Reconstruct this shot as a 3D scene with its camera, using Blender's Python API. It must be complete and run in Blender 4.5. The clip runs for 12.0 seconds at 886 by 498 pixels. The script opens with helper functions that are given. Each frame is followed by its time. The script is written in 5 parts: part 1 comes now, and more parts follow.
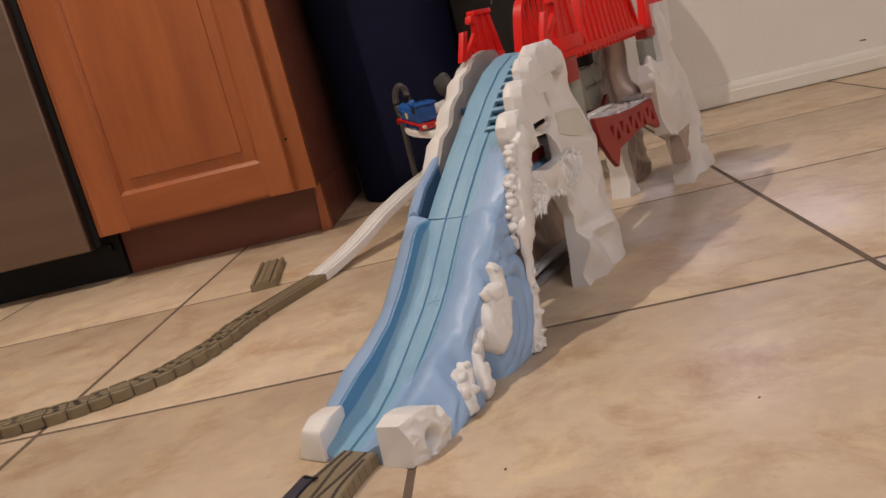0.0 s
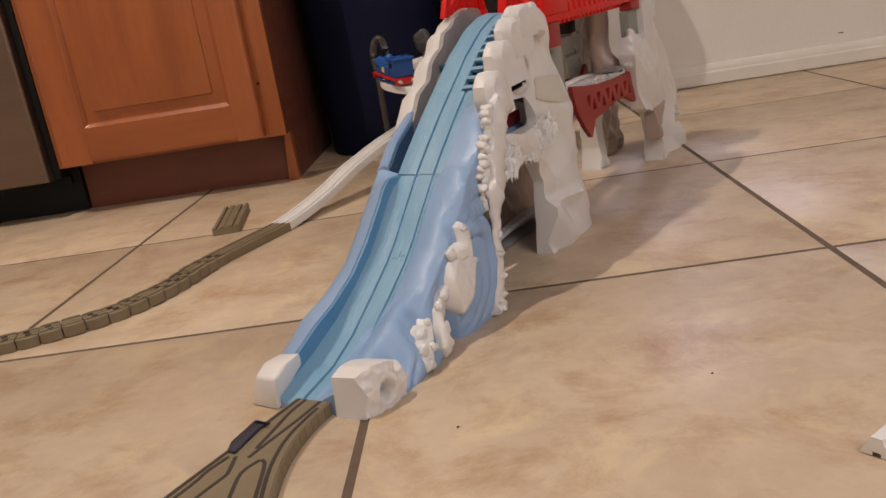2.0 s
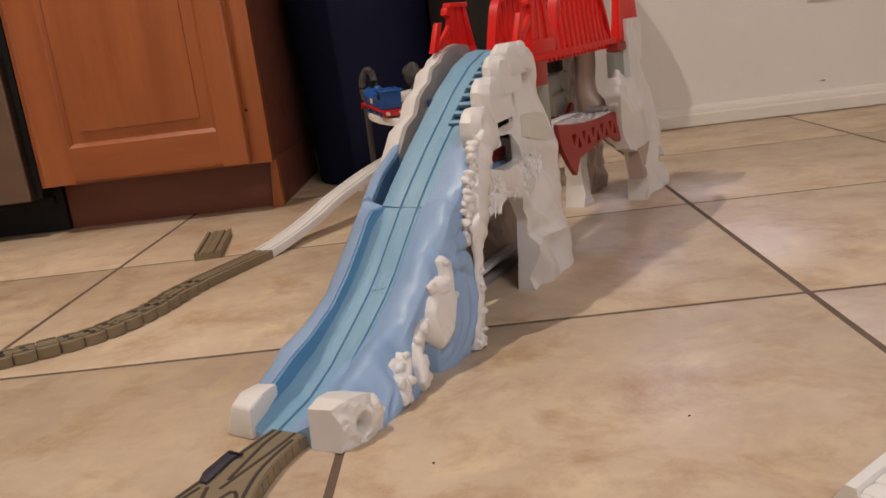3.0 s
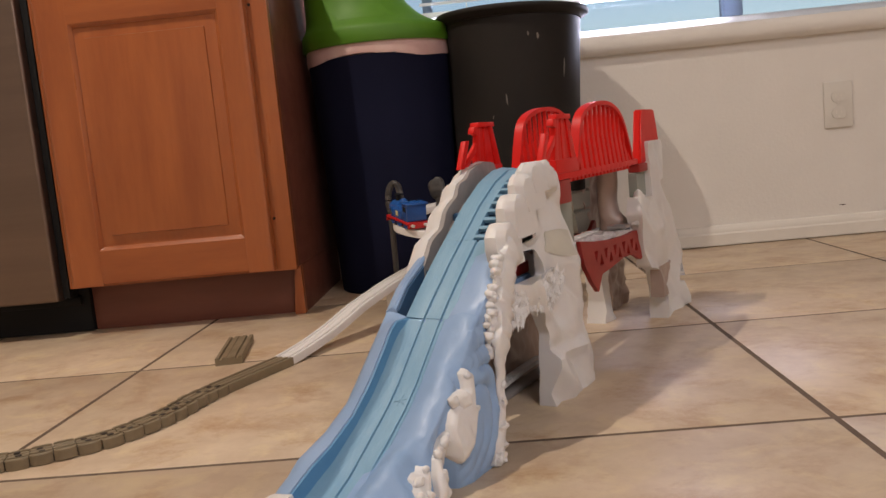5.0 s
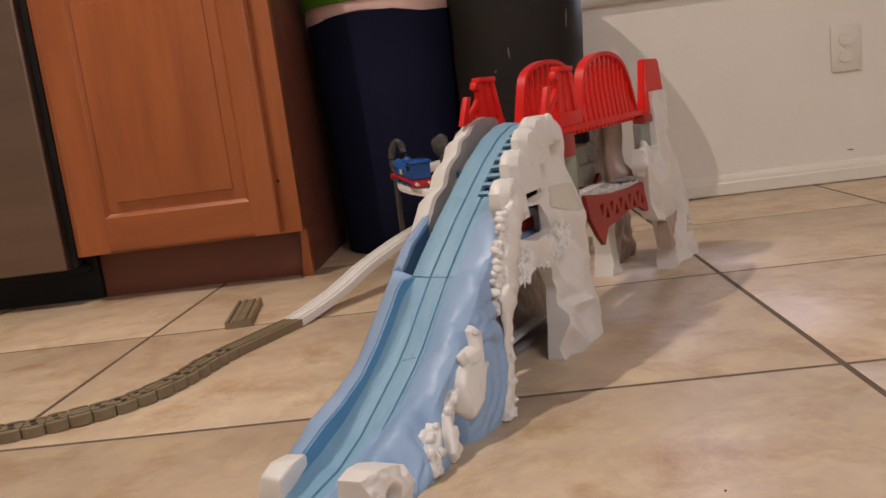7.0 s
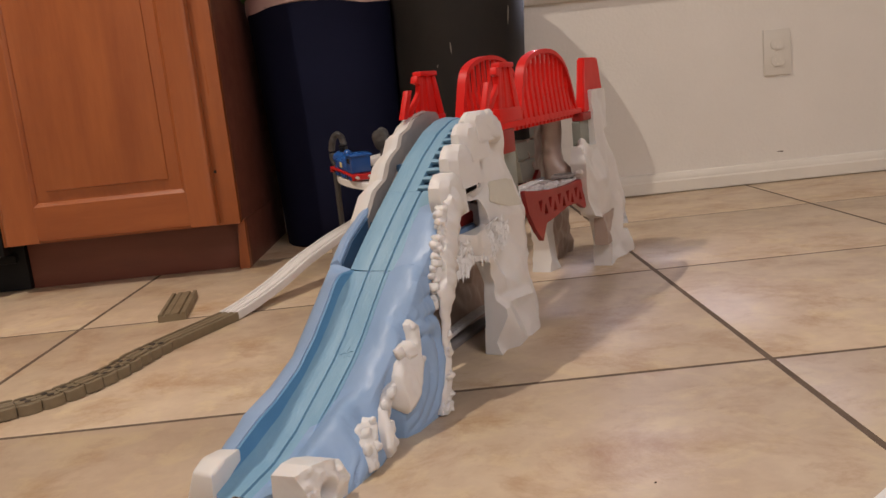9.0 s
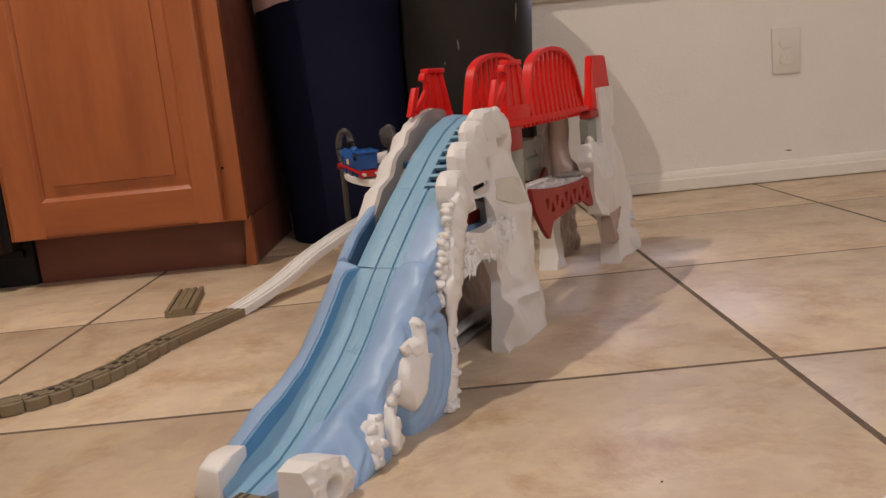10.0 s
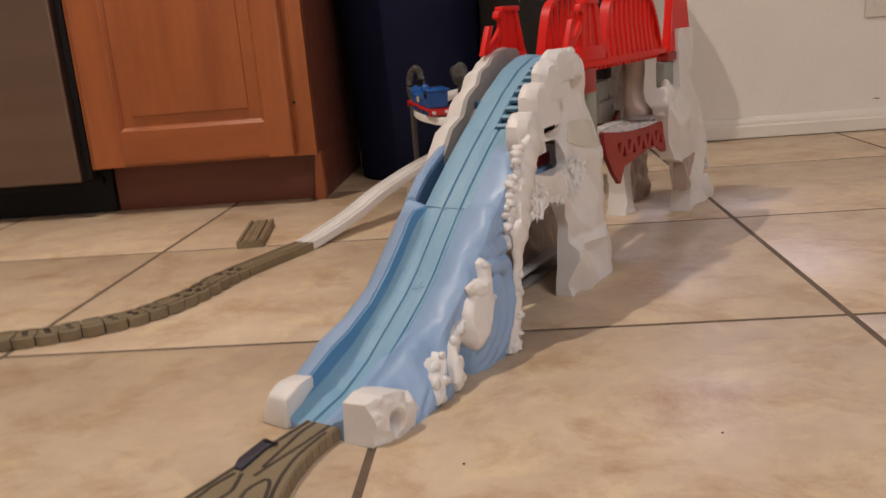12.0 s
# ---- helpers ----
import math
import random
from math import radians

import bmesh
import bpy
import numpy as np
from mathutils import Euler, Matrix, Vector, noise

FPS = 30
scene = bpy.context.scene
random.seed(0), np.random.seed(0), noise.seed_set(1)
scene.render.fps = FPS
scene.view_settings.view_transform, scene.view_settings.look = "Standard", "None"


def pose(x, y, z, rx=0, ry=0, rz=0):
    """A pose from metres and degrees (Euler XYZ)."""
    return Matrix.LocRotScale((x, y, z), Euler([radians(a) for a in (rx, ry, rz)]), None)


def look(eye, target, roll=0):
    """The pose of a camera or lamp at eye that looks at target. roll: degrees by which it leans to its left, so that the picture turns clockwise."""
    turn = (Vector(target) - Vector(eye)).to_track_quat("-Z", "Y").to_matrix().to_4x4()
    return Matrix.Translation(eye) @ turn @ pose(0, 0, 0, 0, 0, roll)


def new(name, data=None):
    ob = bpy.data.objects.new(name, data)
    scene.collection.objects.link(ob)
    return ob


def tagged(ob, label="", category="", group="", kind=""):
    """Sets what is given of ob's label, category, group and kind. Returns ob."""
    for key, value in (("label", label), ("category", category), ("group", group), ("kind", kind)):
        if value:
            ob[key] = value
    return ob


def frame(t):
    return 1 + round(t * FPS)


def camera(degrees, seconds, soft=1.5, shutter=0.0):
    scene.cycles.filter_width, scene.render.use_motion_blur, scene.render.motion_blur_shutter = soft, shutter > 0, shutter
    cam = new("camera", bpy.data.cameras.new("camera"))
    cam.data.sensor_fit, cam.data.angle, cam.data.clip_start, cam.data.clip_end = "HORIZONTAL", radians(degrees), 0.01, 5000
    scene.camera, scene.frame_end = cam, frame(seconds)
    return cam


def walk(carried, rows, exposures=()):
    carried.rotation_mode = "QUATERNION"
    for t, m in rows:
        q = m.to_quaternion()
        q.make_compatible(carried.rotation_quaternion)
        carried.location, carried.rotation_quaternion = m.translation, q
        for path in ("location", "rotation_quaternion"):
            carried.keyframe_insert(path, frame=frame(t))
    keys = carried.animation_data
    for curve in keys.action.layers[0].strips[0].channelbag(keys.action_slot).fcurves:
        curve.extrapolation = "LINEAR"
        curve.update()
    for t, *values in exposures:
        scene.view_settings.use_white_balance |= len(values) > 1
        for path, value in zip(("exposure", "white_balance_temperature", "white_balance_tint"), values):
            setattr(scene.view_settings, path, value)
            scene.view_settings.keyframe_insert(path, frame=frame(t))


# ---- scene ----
cam = camera(55.6, 12.0, shutter=0.4)
PATH = [
    (0, (0.129, -0.838, 0.306), (-0.079, 1.097, -0.154), -14.1),
    (0.5, (0.128, -0.837, 0.303), (-0.038, 1.098, -0.176), -10.9),
    (1, (0.128, -0.834, 0.301), (0.031, 1.099, -0.205), -8.3),
    (1.5, (0.129, -0.832, 0.299), (0.089, 1.095, -0.236), -9.3),
    (2, (0.125, -0.835, 0.301), (-0.015, 1.079, -0.261), -9.3),
    (2.5, (0.127, -0.834, 0.303), (0.002, 1.084, -0.25), -8.3),
    (2.7, (0.127, -0.834, 0.303), (0.0245, 1.084, -0.2313), -7.72),
    (4.3, (0.122, -0.842, 0.309), (0.0032, 1.137, 0.0199), -4.84),
    (4.5, (0.122, -0.842, 0.309), (0.007, 1.137, 0.045), -5.1),
    (5, (0.122, -0.843, 0.307), (0.013, 1.14, 0.072), -5.5),
    (5.5, (0.122, -0.843, 0.307), (0.013, 1.139, 0.068), -5.2),
    (6, (0.121, -0.844, 0.307), (0.003, 1.136, 0.056), -5.0),
    (6.5, (0.121, -0.842, 0.306), (-0.029, 1.13, 0.007), -5.0),
    (7, (0.124, -0.84, 0.307), (-0.012, 1.128, -0.026), -7.3),
    (7.5, (0.126, -0.836, 0.305), (0.063, 1.13, -0.058), -6.8),
    (7.7, (0.126, -0.836, 0.305), (0.0978, 1.13, -0.0636), -6.39),
    (9.3, (0.126, -0.839, 0.306), (0.129, 1.129, -0.049), -5.94),
    (9.5, (0.126, -0.839, 0.306), (0.121, 1.129, -0.045), -6.0),
    (10, (0.125, -0.838, 0.306), (0.113, 1.128, -0.06), -5.7),
    (10.5, (0.126, -0.838, 0.307), (0.125, 1.128, -0.06), -5.7),
    (11, (0.121, -0.838, 0.303), (0.047, 1.127, -0.062), -2.8),
    (11.5, (0.117, -0.837, 0.3), (-0.023, 1.101, -0.177), -1.3),
    (11.9, (0.117, -0.837, 0.3), (-0.0455, 1.101, -0.1950), -3.52),
    (12, (0.123, -0.84, 0.309), (-0.054, 1.09, -0.185), -4.7),
]
walk(cam, [(t, look(eye, target, roll)) for t, eye, target, roll in PATH])

# ---- light ----
world = bpy.data.worlds.new("daylight")
scene.world = world
world.use_nodes = True
sky = world.node_tree.nodes.new("ShaderNodeTexSky")
sky.sky_type, sky.sun_disc = "NISHITA", False
sky.sun_elevation, sky.sun_rotation = radians(38), radians(200)
world.node_tree.nodes["Background"].inputs["Strength"].default_value = 0.12
world.node_tree.links.new(sky.outputs[0], world.node_tree.nodes["Background"].inputs["Color"])
scene.view_settings.exposure = 0.06


def area_lamp(name, place, target, sx, sy, watts, colour):
    data = bpy.data.lights.new(name, "AREA")
    data.shape, data.size, data.size_y, data.energy, data.color = "RECTANGLE", sx, sy, watts, colour
    ob = new(name, data)
    ob.matrix_world = look(place, target)
    return ob


area_lamp("kitchen_ceiling_lamp", (-0.80, 0.0, 2.375), (-0.80, 0.001, 0), 0.025, 0.025, 29.5, (1.0, 0.875, 0.765))
# broad fill added behind the camera to brighten wall and right-facing sides
area_lamp("unseen_fill_lamp", (1.30, -1.95, 2.375), (1.30, -1.949, 0), 1.1, 0.6, 34, (1.0, 0.95, 1.0))
area_lamp("window_daylight", (0.40, 1.385, 0.60), (0.40, 0.0, 0.30), 0.72, 0.085, 7.0, (0.80, 0.78, 1.0))


# ---- materials ----
def material(name, a, b, rough=0.5, scale=8.0, fine=120.0, fine_mix=0.25, bump=0.1, bump_scale=200.0, metal=0.0, coat=0.0,
             stretch=(1, 1, 1), world_space=False, contrast=(0.35, 0.65), rough_var=0.12, spec=0.5, subsurface=0.0, transmission=0.0):
    """Two colours mixed by a broad and a fine noise, with fine relief and uneven gloss."""
    m = bpy.data.materials.new(name)
    m.use_nodes = True
    t = m.node_tree
    n, l = t.nodes, t.links
    bsdf = n["Principled BSDF"]
    if world_space:
        src = n.new("ShaderNodeNewGeometry").outputs["Position"]
    else:
        src = n.new("ShaderNodeTexCoord").outputs["Object"]
    mp = n.new("ShaderNodeMapping")
    mp.inputs["Scale"].default_value = stretch
    l.new(src, mp.inputs["Vector"])
    info = n.new("ShaderNodeObjectInfo")

    def noise_node(s, detail):
        k = n.new("ShaderNodeTexNoise")
        k.noise_dimensions = "4D"
        k.inputs["Scale"].default_value, k.inputs["Detail"].default_value, k.inputs["Roughness"].default_value = s, detail, 0.6
        l.new(mp.outputs[0], k.inputs["Vector"])
        mul = n.new("ShaderNodeMath")
        mul.operation = "MULTIPLY"
        mul.inputs[1].default_value = 0.0 if world_space else 7.0
        l.new(info.outputs["Random"], mul.inputs[0])
        l.new(mul.outputs[0], k.inputs["W"])
        return k
    broad, grain, relief = noise_node(scale, 5), noise_node(fine, 3), noise_node(bump_scale, 3)
    rng = n.new("ShaderNodeMapRange")
    rng.inputs[1].default_value, rng.inputs[2].default_value = contrast
    l.new(broad.outputs[0], rng.inputs[0])
    mixf = n.new("ShaderNodeMix")
    mixf.inputs[0].default_value = fine_mix
    l.new(rng.outputs[0], mixf.inputs[2])
    l.new(grain.outputs[0], mixf.inputs[3])
    mixc = n.new("ShaderNodeMix")
    mixc.data_type = "RGBA"
    mixc.inputs[6].default_value, mixc.inputs[7].default_value = (*a, 1), (*b, 1)
    l.new(mixf.outputs[0], mixc.inputs[0])
    l.new(mixc.outputs[2], bsdf.inputs["Base Color"])
    rr = n.new("ShaderNodeMapRange")
    rr.inputs[3].default_value, rr.inputs[4].default_value = max(0.02, rough - rough_var), min(1, rough + rough_var)
    l.new(broad.outputs[0], rr.inputs[0])
    l.new(rr.outputs[0], bsdf.inputs["Roughness"])
    bp = n.new("ShaderNodeBump")
    bp.inputs["Strength"].default_value, bp.inputs["Distance"].default_value = bump, 0.002
    l.new(relief.outputs[0], bp.inputs["Height"])
    l.new(bp.outputs[0], bsdf.inputs["Normal"])
    bsdf.inputs["Metallic"].default_value = metal
    bsdf.inputs["Coat Weight"].default_value = coat
    bsdf.inputs["Coat Roughness"].default_value = 0.22
    bsdf.inputs["Specular IOR Level"].default_value = spec
    bsdf.inputs["Transmission Weight"].default_value = transmission
    if subsurface:
        bsdf.inputs["Subsurface Weight"].default_value = subsurface
        bsdf.inputs["Subsurface Scale"].default_value = 1.0
        bsdf.inputs["Subsurface Radius"].default_value = (0.006, 0.005, 0.004)
    return m


TILE = material("beige_ceramic_tile", (0.66, 0.53, 0.385), (0.45, 0.325, 0.22), 0.43, 11.0, 60, 0.48, 0.10, 60, world_space=True, contrast=(0.34, 0.66))
# orange-brown smears and pale clouds in the glaze
tn, tl = TILE.node_tree.nodes, TILE.node_tree.links
pos = tn.new("ShaderNodeNewGeometry")
tmap = tn.new("ShaderNodeMapping")
tmap.inputs["Scale"].default_value, tmap.inputs["Rotation"].default_value = (1, 1.15, 1), (0, 0, 0.5)
tl.new(pos.outputs["Position"], tmap.inputs["Vector"])
smear = tn.new("ShaderNodeTexNoise")
smear.inputs["Scale"].default_value, smear.inputs["Detail"].default_value, smear.inputs["Roughness"].default_value, smear.inputs["Distortion"].default_value = 8.5, 9, 0.72, 0.3
tl.new(tmap.outputs[0], smear.inputs["Vector"])
ramp = tn.new("ShaderNodeValToRGB")
ramp.color_ramp.elements[0].position, ramp.color_ramp.elements[0].color = 0.50, (0, 0, 0, 1)
ramp.color_ramp.elements[1].position, ramp.color_ramp.elements[1].color = 0.70, (0.80, 0.80, 0.80, 1)
tl.new(smear.outputs[0], ramp.inputs[0])
base_link = TILE.node_tree.nodes["Principled BSDF"].inputs["Base Color"].links[0].from_socket
mix_smear = tn.new("ShaderNodeMix")
mix_smear.data_type = "RGBA"
mix_smear.inputs[7].default_value = (0.36, 0.20, 0.095, 1)
tl.new(ramp.outputs[0], mix_smear.inputs[0])
cloud = tn.new("ShaderNodeTexNoise")
cloud.inputs["Scale"].default_value, cloud.inputs["Detail"].default_value, cloud.inputs["Roughness"].default_value, cloud.inputs["Distortion"].default_value = 16, 6, 0.65, 0.6
tl.new(tmap.outputs[0], cloud.inputs["Vector"])
cloud_ramp = tn.new("ShaderNodeValToRGB")
cloud_ramp.color_ramp.elements[0].position, cloud_ramp.color_ramp.elements[0].color = 0.50, (0, 0, 0, 1)
cloud_ramp.color_ramp.elements[1].position, cloud_ramp.color_ramp.elements[1].color = 0.68, (0.7, 0.7, 0.7, 1)
tl.new(cloud.outputs[0], cloud_ramp.inputs[0])
mix_cloud = tn.new("ShaderNodeMix")
mix_cloud.data_type = "RGBA"
mix_cloud.inputs[7].default_value = (0.66, 0.53, 0.33, 1)
tl.new(cloud_ramp.outputs[0], mix_cloud.inputs[0])
tl.new(base_link, mix_cloud.inputs[6])
tl.new(mix_cloud.outputs[2], mix_smear.inputs[6])
tile_info = tn.new("ShaderNodeObjectInfo")
tile_vary = tn.new("ShaderNodeMapRange")
tile_vary.inputs[3].default_value, tile_vary.inputs[4].default_value = 0.95, 1.05
tile_tone = tn.new("ShaderNodeHueSaturation")
tl.new(tile_info.outputs["Random"], tile_vary.inputs[0])
tl.new(tile_vary.outputs[0], tile_tone.inputs["Value"])
tl.new(mix_smear.outputs[2], tile_tone.inputs["Color"])
tl.new(tile_tone.outputs[0], TILE.node_tree.nodes["Principled BSDF"].inputs["Base Color"])
GROUT = material("brown_grout", (0.16, 0.108, 0.072), (0.10, 0.068, 0.047), 0.9, 30, 300, 0.4, 0.4, 600, world_space=True)
WALL = material("cream_wall_paint", (0.81, 0.77, 0.71), (0.77, 0.73, 0.67), 0.75, 5, 60, 0.3, 0.55, 110, world_space=True)
CEIL = material("white_ceiling_paint", (0.75, 0.73, 0.70), (0.70, 0.68, 0.65), 0.9, 5, 60, 0.3, 0.3, 140, world_space=True)
TRIM = material("cream_trim_paint", (0.80, 0.755, 0.68), (0.74, 0.695, 0.62), 0.5, 9, 90, 0.3, 0.1, 200)
MAPLE = material("honey_maple", (0.42, 0.126, 0.036), (0.275, 0.070, 0.019), 0.32, 5, 70, 0.35, 0.06, 120, stretch=(5, 5, 0.6), coat=0.3)
MAPLE_RAIL = material("honey_maple_cross_grain", (0.42, 0.126, 0.036), (0.275, 0.070, 0.019), 0.32, 5, 70, 0.35, 0.06, 120, stretch=(0.6, 5, 5), coat=0.3)
# darker, redder maple for the carcass, side foot and toe kick
MAPLE_DARK = material("darker_reddish_maple", (0.19, 0.062, 0.038), (0.14, 0.044, 0.028), 0.5, 5, 60, 0.35, 0.06, 120, stretch=(0.8, 4, 5))
STEEL = material("brushed_stainless_steel", (0.245, 0.18, 0.145), (0.20, 0.148, 0.118), 0.40, 3, 200, 0.4, 0.06, 300, metal=0.9, stretch=(0.3, 1, 9))
BLACK = material("black_plastic", (0.008, 0.008, 0.009), (0.013, 0.013, 0.013), 0.6, 10, 100, 0.3, 0.1, 200, spec=0.2)
NAVY = material("navy_plastic", (0.0100, 0.0115, 0.028), (0.012, 0.0135, 0.034), 0.75, 7, 100, 0.3, 0.08, 220, spec=0.06)
GREEN = material("green_plastic", (0.085, 0.23, 0.008), (0.065, 0.185, 0.006), 0.58, 7, 90, 0.3, 0.08, 220)
BAG = material("pink_bin_liner", (0.62, 0.36, 0.34), (0.75, 0.60, 0.52), 0.5, 9, 60, 0.3, 0.3, 90)
BIN = material("dark_grey_bin_plastic", (0.010, 0.008, 0.0065), (0.018, 0.0145, 0.012), 0.66, 6, 80, 0.35, 0.15, 150, spec=0.3)
SCUFF = material("pale_paint_scuffs", (0.22, 0.19, 0.16), (0.15, 0.13, 0.11), 0.8, 40, 300, 0.4, 0.2, 300)
BLUE = material("pale_blue_plastic", (0.300, 0.430, 0.640), (0.25, 0.385, 0.60), 0.48, 14, 160, 0.25, 0.25, 95, subsurface=0.08, coat=0.03)
CHUTE = material("worn_teal_blue_plastic", (0.225, 0.405, 0.54), (0.165, 0.335, 0.49), 0.48, 22, 180, 0.3, 0.40, 130, stretch=(3, 0.5, 1))
# chute blue deepened for the inner wall, which faces away from the lamp
SHADE_BLUE = material("shaded_chute_blue", (0.105, 0.275, 0.475), (0.085, 0.24, 0.43), 0.45, 14, 160, 0.25, 0.05, 260)
# the clip's blue, which also colours the shade in the recess and rung slot
BLUE_DARK = material("deep_blue_clip_and_shade", (0.045, 0.115, 0.22), (0.035, 0.09, 0.18), 0.4, 14, 160, 0.25, 0.05, 260)
SNOW = material("white_snow_plastic", (0.775, 0.752, 0.73), (0.715, 0.69, 0.668), 0.40, 16, 140, 0.3, 0.12, 220, subsurface=0.4)
FROST = material("frosted_crinkled_ice", (0.84, 0.83, 0.82), (0.72, 0.71, 0.69), 0.25, 30, 220, 0.4, 0.9, 130)
GREY_ROCK = material("grey_rock_plastic", (0.33, 0.30, 0.285), (0.27, 0.245, 0.23), 0.5, 18, 150, 0.3, 0.15, 200)
TAUPE = material("taupe_rock_plastic", (0.44, 0.335, 0.285), (0.36, 0.27, 0.225), 0.36, 18, 150, 0.3, 0.15, 200)
OLIVE = material("pale_olive_plastic", (0.63, 0.60, 0.51), (0.57, 0.54, 0.46), 0.42, 18, 150, 0.3, 0.15, 200)
GREEN_GREY = material("green_grey_brick_plastic", (0.29, 0.31, 0.27), (0.23, 0.245, 0.21), 0.36, 18, 150, 0.3, 0.15, 200)
RED = material("bright_red_plastic", (0.70, 0.012, 0.008), (0.61, 0.009, 0.006), 0.42, 16, 150, 0.25, 0.06, 220, spec=0.25)
RED_DARK = material("brick_red_plastic", (0.33, 0.019, 0.015), (0.265, 0.015, 0.012), 0.46, 16, 150, 0.3, 0.08, 220)
CHARCOAL = material("charcoal_plastic", (0.045, 0.042, 0.040), (0.065, 0.06, 0.056), 0.5, 20, 150, 0.3, 0.1, 220)
BROWN = material("olive_brown_track_plastic", (0.245, 0.192, 0.118), (0.19, 0.147, 0.087), 0.5, 20, 160, 0.35, 0.1, 240)
# near-black for the shade in track grooves, slots and joints
GROOVE_SHADE = material("groove_and_slot_shade", (0.045, 0.032, 0.022), (0.035, 0.025, 0.018), 0.6, 20, 160, 0.35, 0.1, 240)
LEVER = material("blue_black_plastic", (0.022, 0.024, 0.040), (0.03, 0.032, 0.05), 0.45, 20, 160, 0.35, 0.1, 240)
# blue-grey holds the shade on the vinyl mullions against the daylight
SHADED_VINYL = material("blue_grey_shaded_vinyl", (0.16, 0.23, 0.34), (0.13, 0.19, 0.29), 0.45, 12, 120, 0.2, 0.05, 220)
WHITE_TRACK = material("white_track_plastic", (0.82, 0.80, 0.77), (0.76, 0.74, 0.71), 0.4, 18, 150, 0.3, 0.08, 220)
ENGINE_BLUE = material("engine_blue_plastic", (0.022, 0.11, 0.38), (0.018, 0.09, 0.32), 0.28, 20, 150, 0.2, 0.03, 220)
ENGINE_RED = material("engine_red_plastic", (0.60, 0.02, 0.02), (0.5, 0.015, 0.015), 0.3, 20, 150, 0.2, 0.03, 220)
YELLOW = material("yellow_paint", (0.75, 0.6, 0.25), (0.8, 0.7, 0.4), 0.4, 30, 200, 0.2, 0.02, 220)
PLATE = material("ivory_outlet_plastic", (0.73, 0.69, 0.62), (0.70, 0.66, 0.59), 0.38, 20, 150, 0.2, 0.03, 220)
VINYL = material("white_vinyl", (0.72, 0.76, 0.80), (0.66, 0.70, 0.75), 0.4, 12, 120, 0.2, 0.05, 220)
CRUMB = material("brown_crumb", (0.10, 0.06, 0.04), (0.06, 0.04, 0.03), 0.8, 200, 900, 0.3, 0.4, 900)
SOIL = material("outside_ground", (0.30, 0.26, 0.20), (0.24, 0.21, 0.16), 0.9, 0.5, 6, 0.4, 0.3, 10, world_space=True)

glass = bpy.data.materials.new("window_glass")
glass.use_nodes = True
glass.node_tree.nodes["Principled BSDF"].inputs["Transmission Weight"].default_value = 1.0
glass.node_tree.nodes["Principled BSDF"].inputs["Roughness"].default_value = 0.0
glass.node_tree.nodes["Principled BSDF"].inputs["IOR"].default_value = 1.45


# ---- building tools ----
def finish(bm, name, mat, smooth=40):
    bmesh.ops.recalc_face_normals(bm, faces=bm.faces[:])
    me = bpy.data.meshes.new(name)
    limit = radians(smooth)
    for f in bm.faces:
        f.smooth = smooth > 0
    for e in bm.edges:
        if len(e.link_faces) == 2 and e.calc_face_angle(0) > limit:
            e.smooth = False
    bm.to_mesh(me)
    bm.free()
    me.materials.append(mat)
    return me


def part(name, bm, mat, parent, label="", smooth=40, m=None, kind=""):
    """One mesh object under a thing or a part."""
    ob = new(name, finish(bm, name, mat, smooth))
    ob.parent = parent
    if m is not None:
        ob.matrix_basis = m
    return tagged(ob, label=label, kind=kind)


def thing(name, label, category, group="", m=None, kind=""):
    ob = new(name)
    ob.empty_display_size = 0.02
    if m is not None:
        ob.matrix_basis = m
    return tagged(ob, label, category, group, kind)


def box(bm, lo, hi, bevel=0.0, seg=2, m=None):
    c = [(a + b) / 2 for a, b in zip(lo, hi)]
    d = [max(1e-5, abs(b - a)) for a, b in zip(lo, hi)]
    mm = Matrix.Translation(c) @ Matrix.Diagonal((*d, 1))
    r = bmesh.ops.create_cube(bm, size=1, matrix=mm)
    vs = r["verts"]
    if bevel > 0:
        es = list({e for v in vs for e in v.link_edges})
        rb = bmesh.ops.bevel(bm, geom=es, offset=bevel, segments=seg, profile=0.6, affect="EDGES", clamp_overlap=True)
        vs = list(set(rb["verts"]) | {v for v in vs if v.is_valid})
    if m is not None:
        bmesh.ops.transform(bm, matrix=m, verts=vs)
    return bm


def one_box(lo, hi, bevel=0.0, seg=2, m=None):
    return box(bmesh.new(), lo, hi, bevel, seg, m)


def prism(bm, poly, axis, lo, hi, bevel=0.0):
    """A polygon of (a, b) pairs, pulled along an axis: "x": (y, z), "y": (x, z), "z": (x, y)."""
    def put(p, h):
        return {"x": (h, p[0], p[1]), "y": (p[0], h, p[1]), "z": (p[0], p[1], h)}[axis]
    low = [bm.verts.new(put(p, lo)) for p in poly]
    top = [bm.verts.new(put(p, hi)) for p in poly]
    n = len(poly)
    fs = [bm.faces.new(low[::-1]), bm.faces.new(top)]
    for i in range(n):
        fs.append(bm.faces.new((low[i], low[(i + 1) % n], top[(i + 1) % n], top[i])))
    if bevel > 0:
        bmesh.ops.recalc_face_normals(bm, faces=fs)
        es = list({e for f in fs for e in f.edges})
        bmesh.ops.bevel(bm, geom=es, offset=bevel, segments=2, profile=0.6, affect="EDGES", clamp_overlap=True)
    return bm


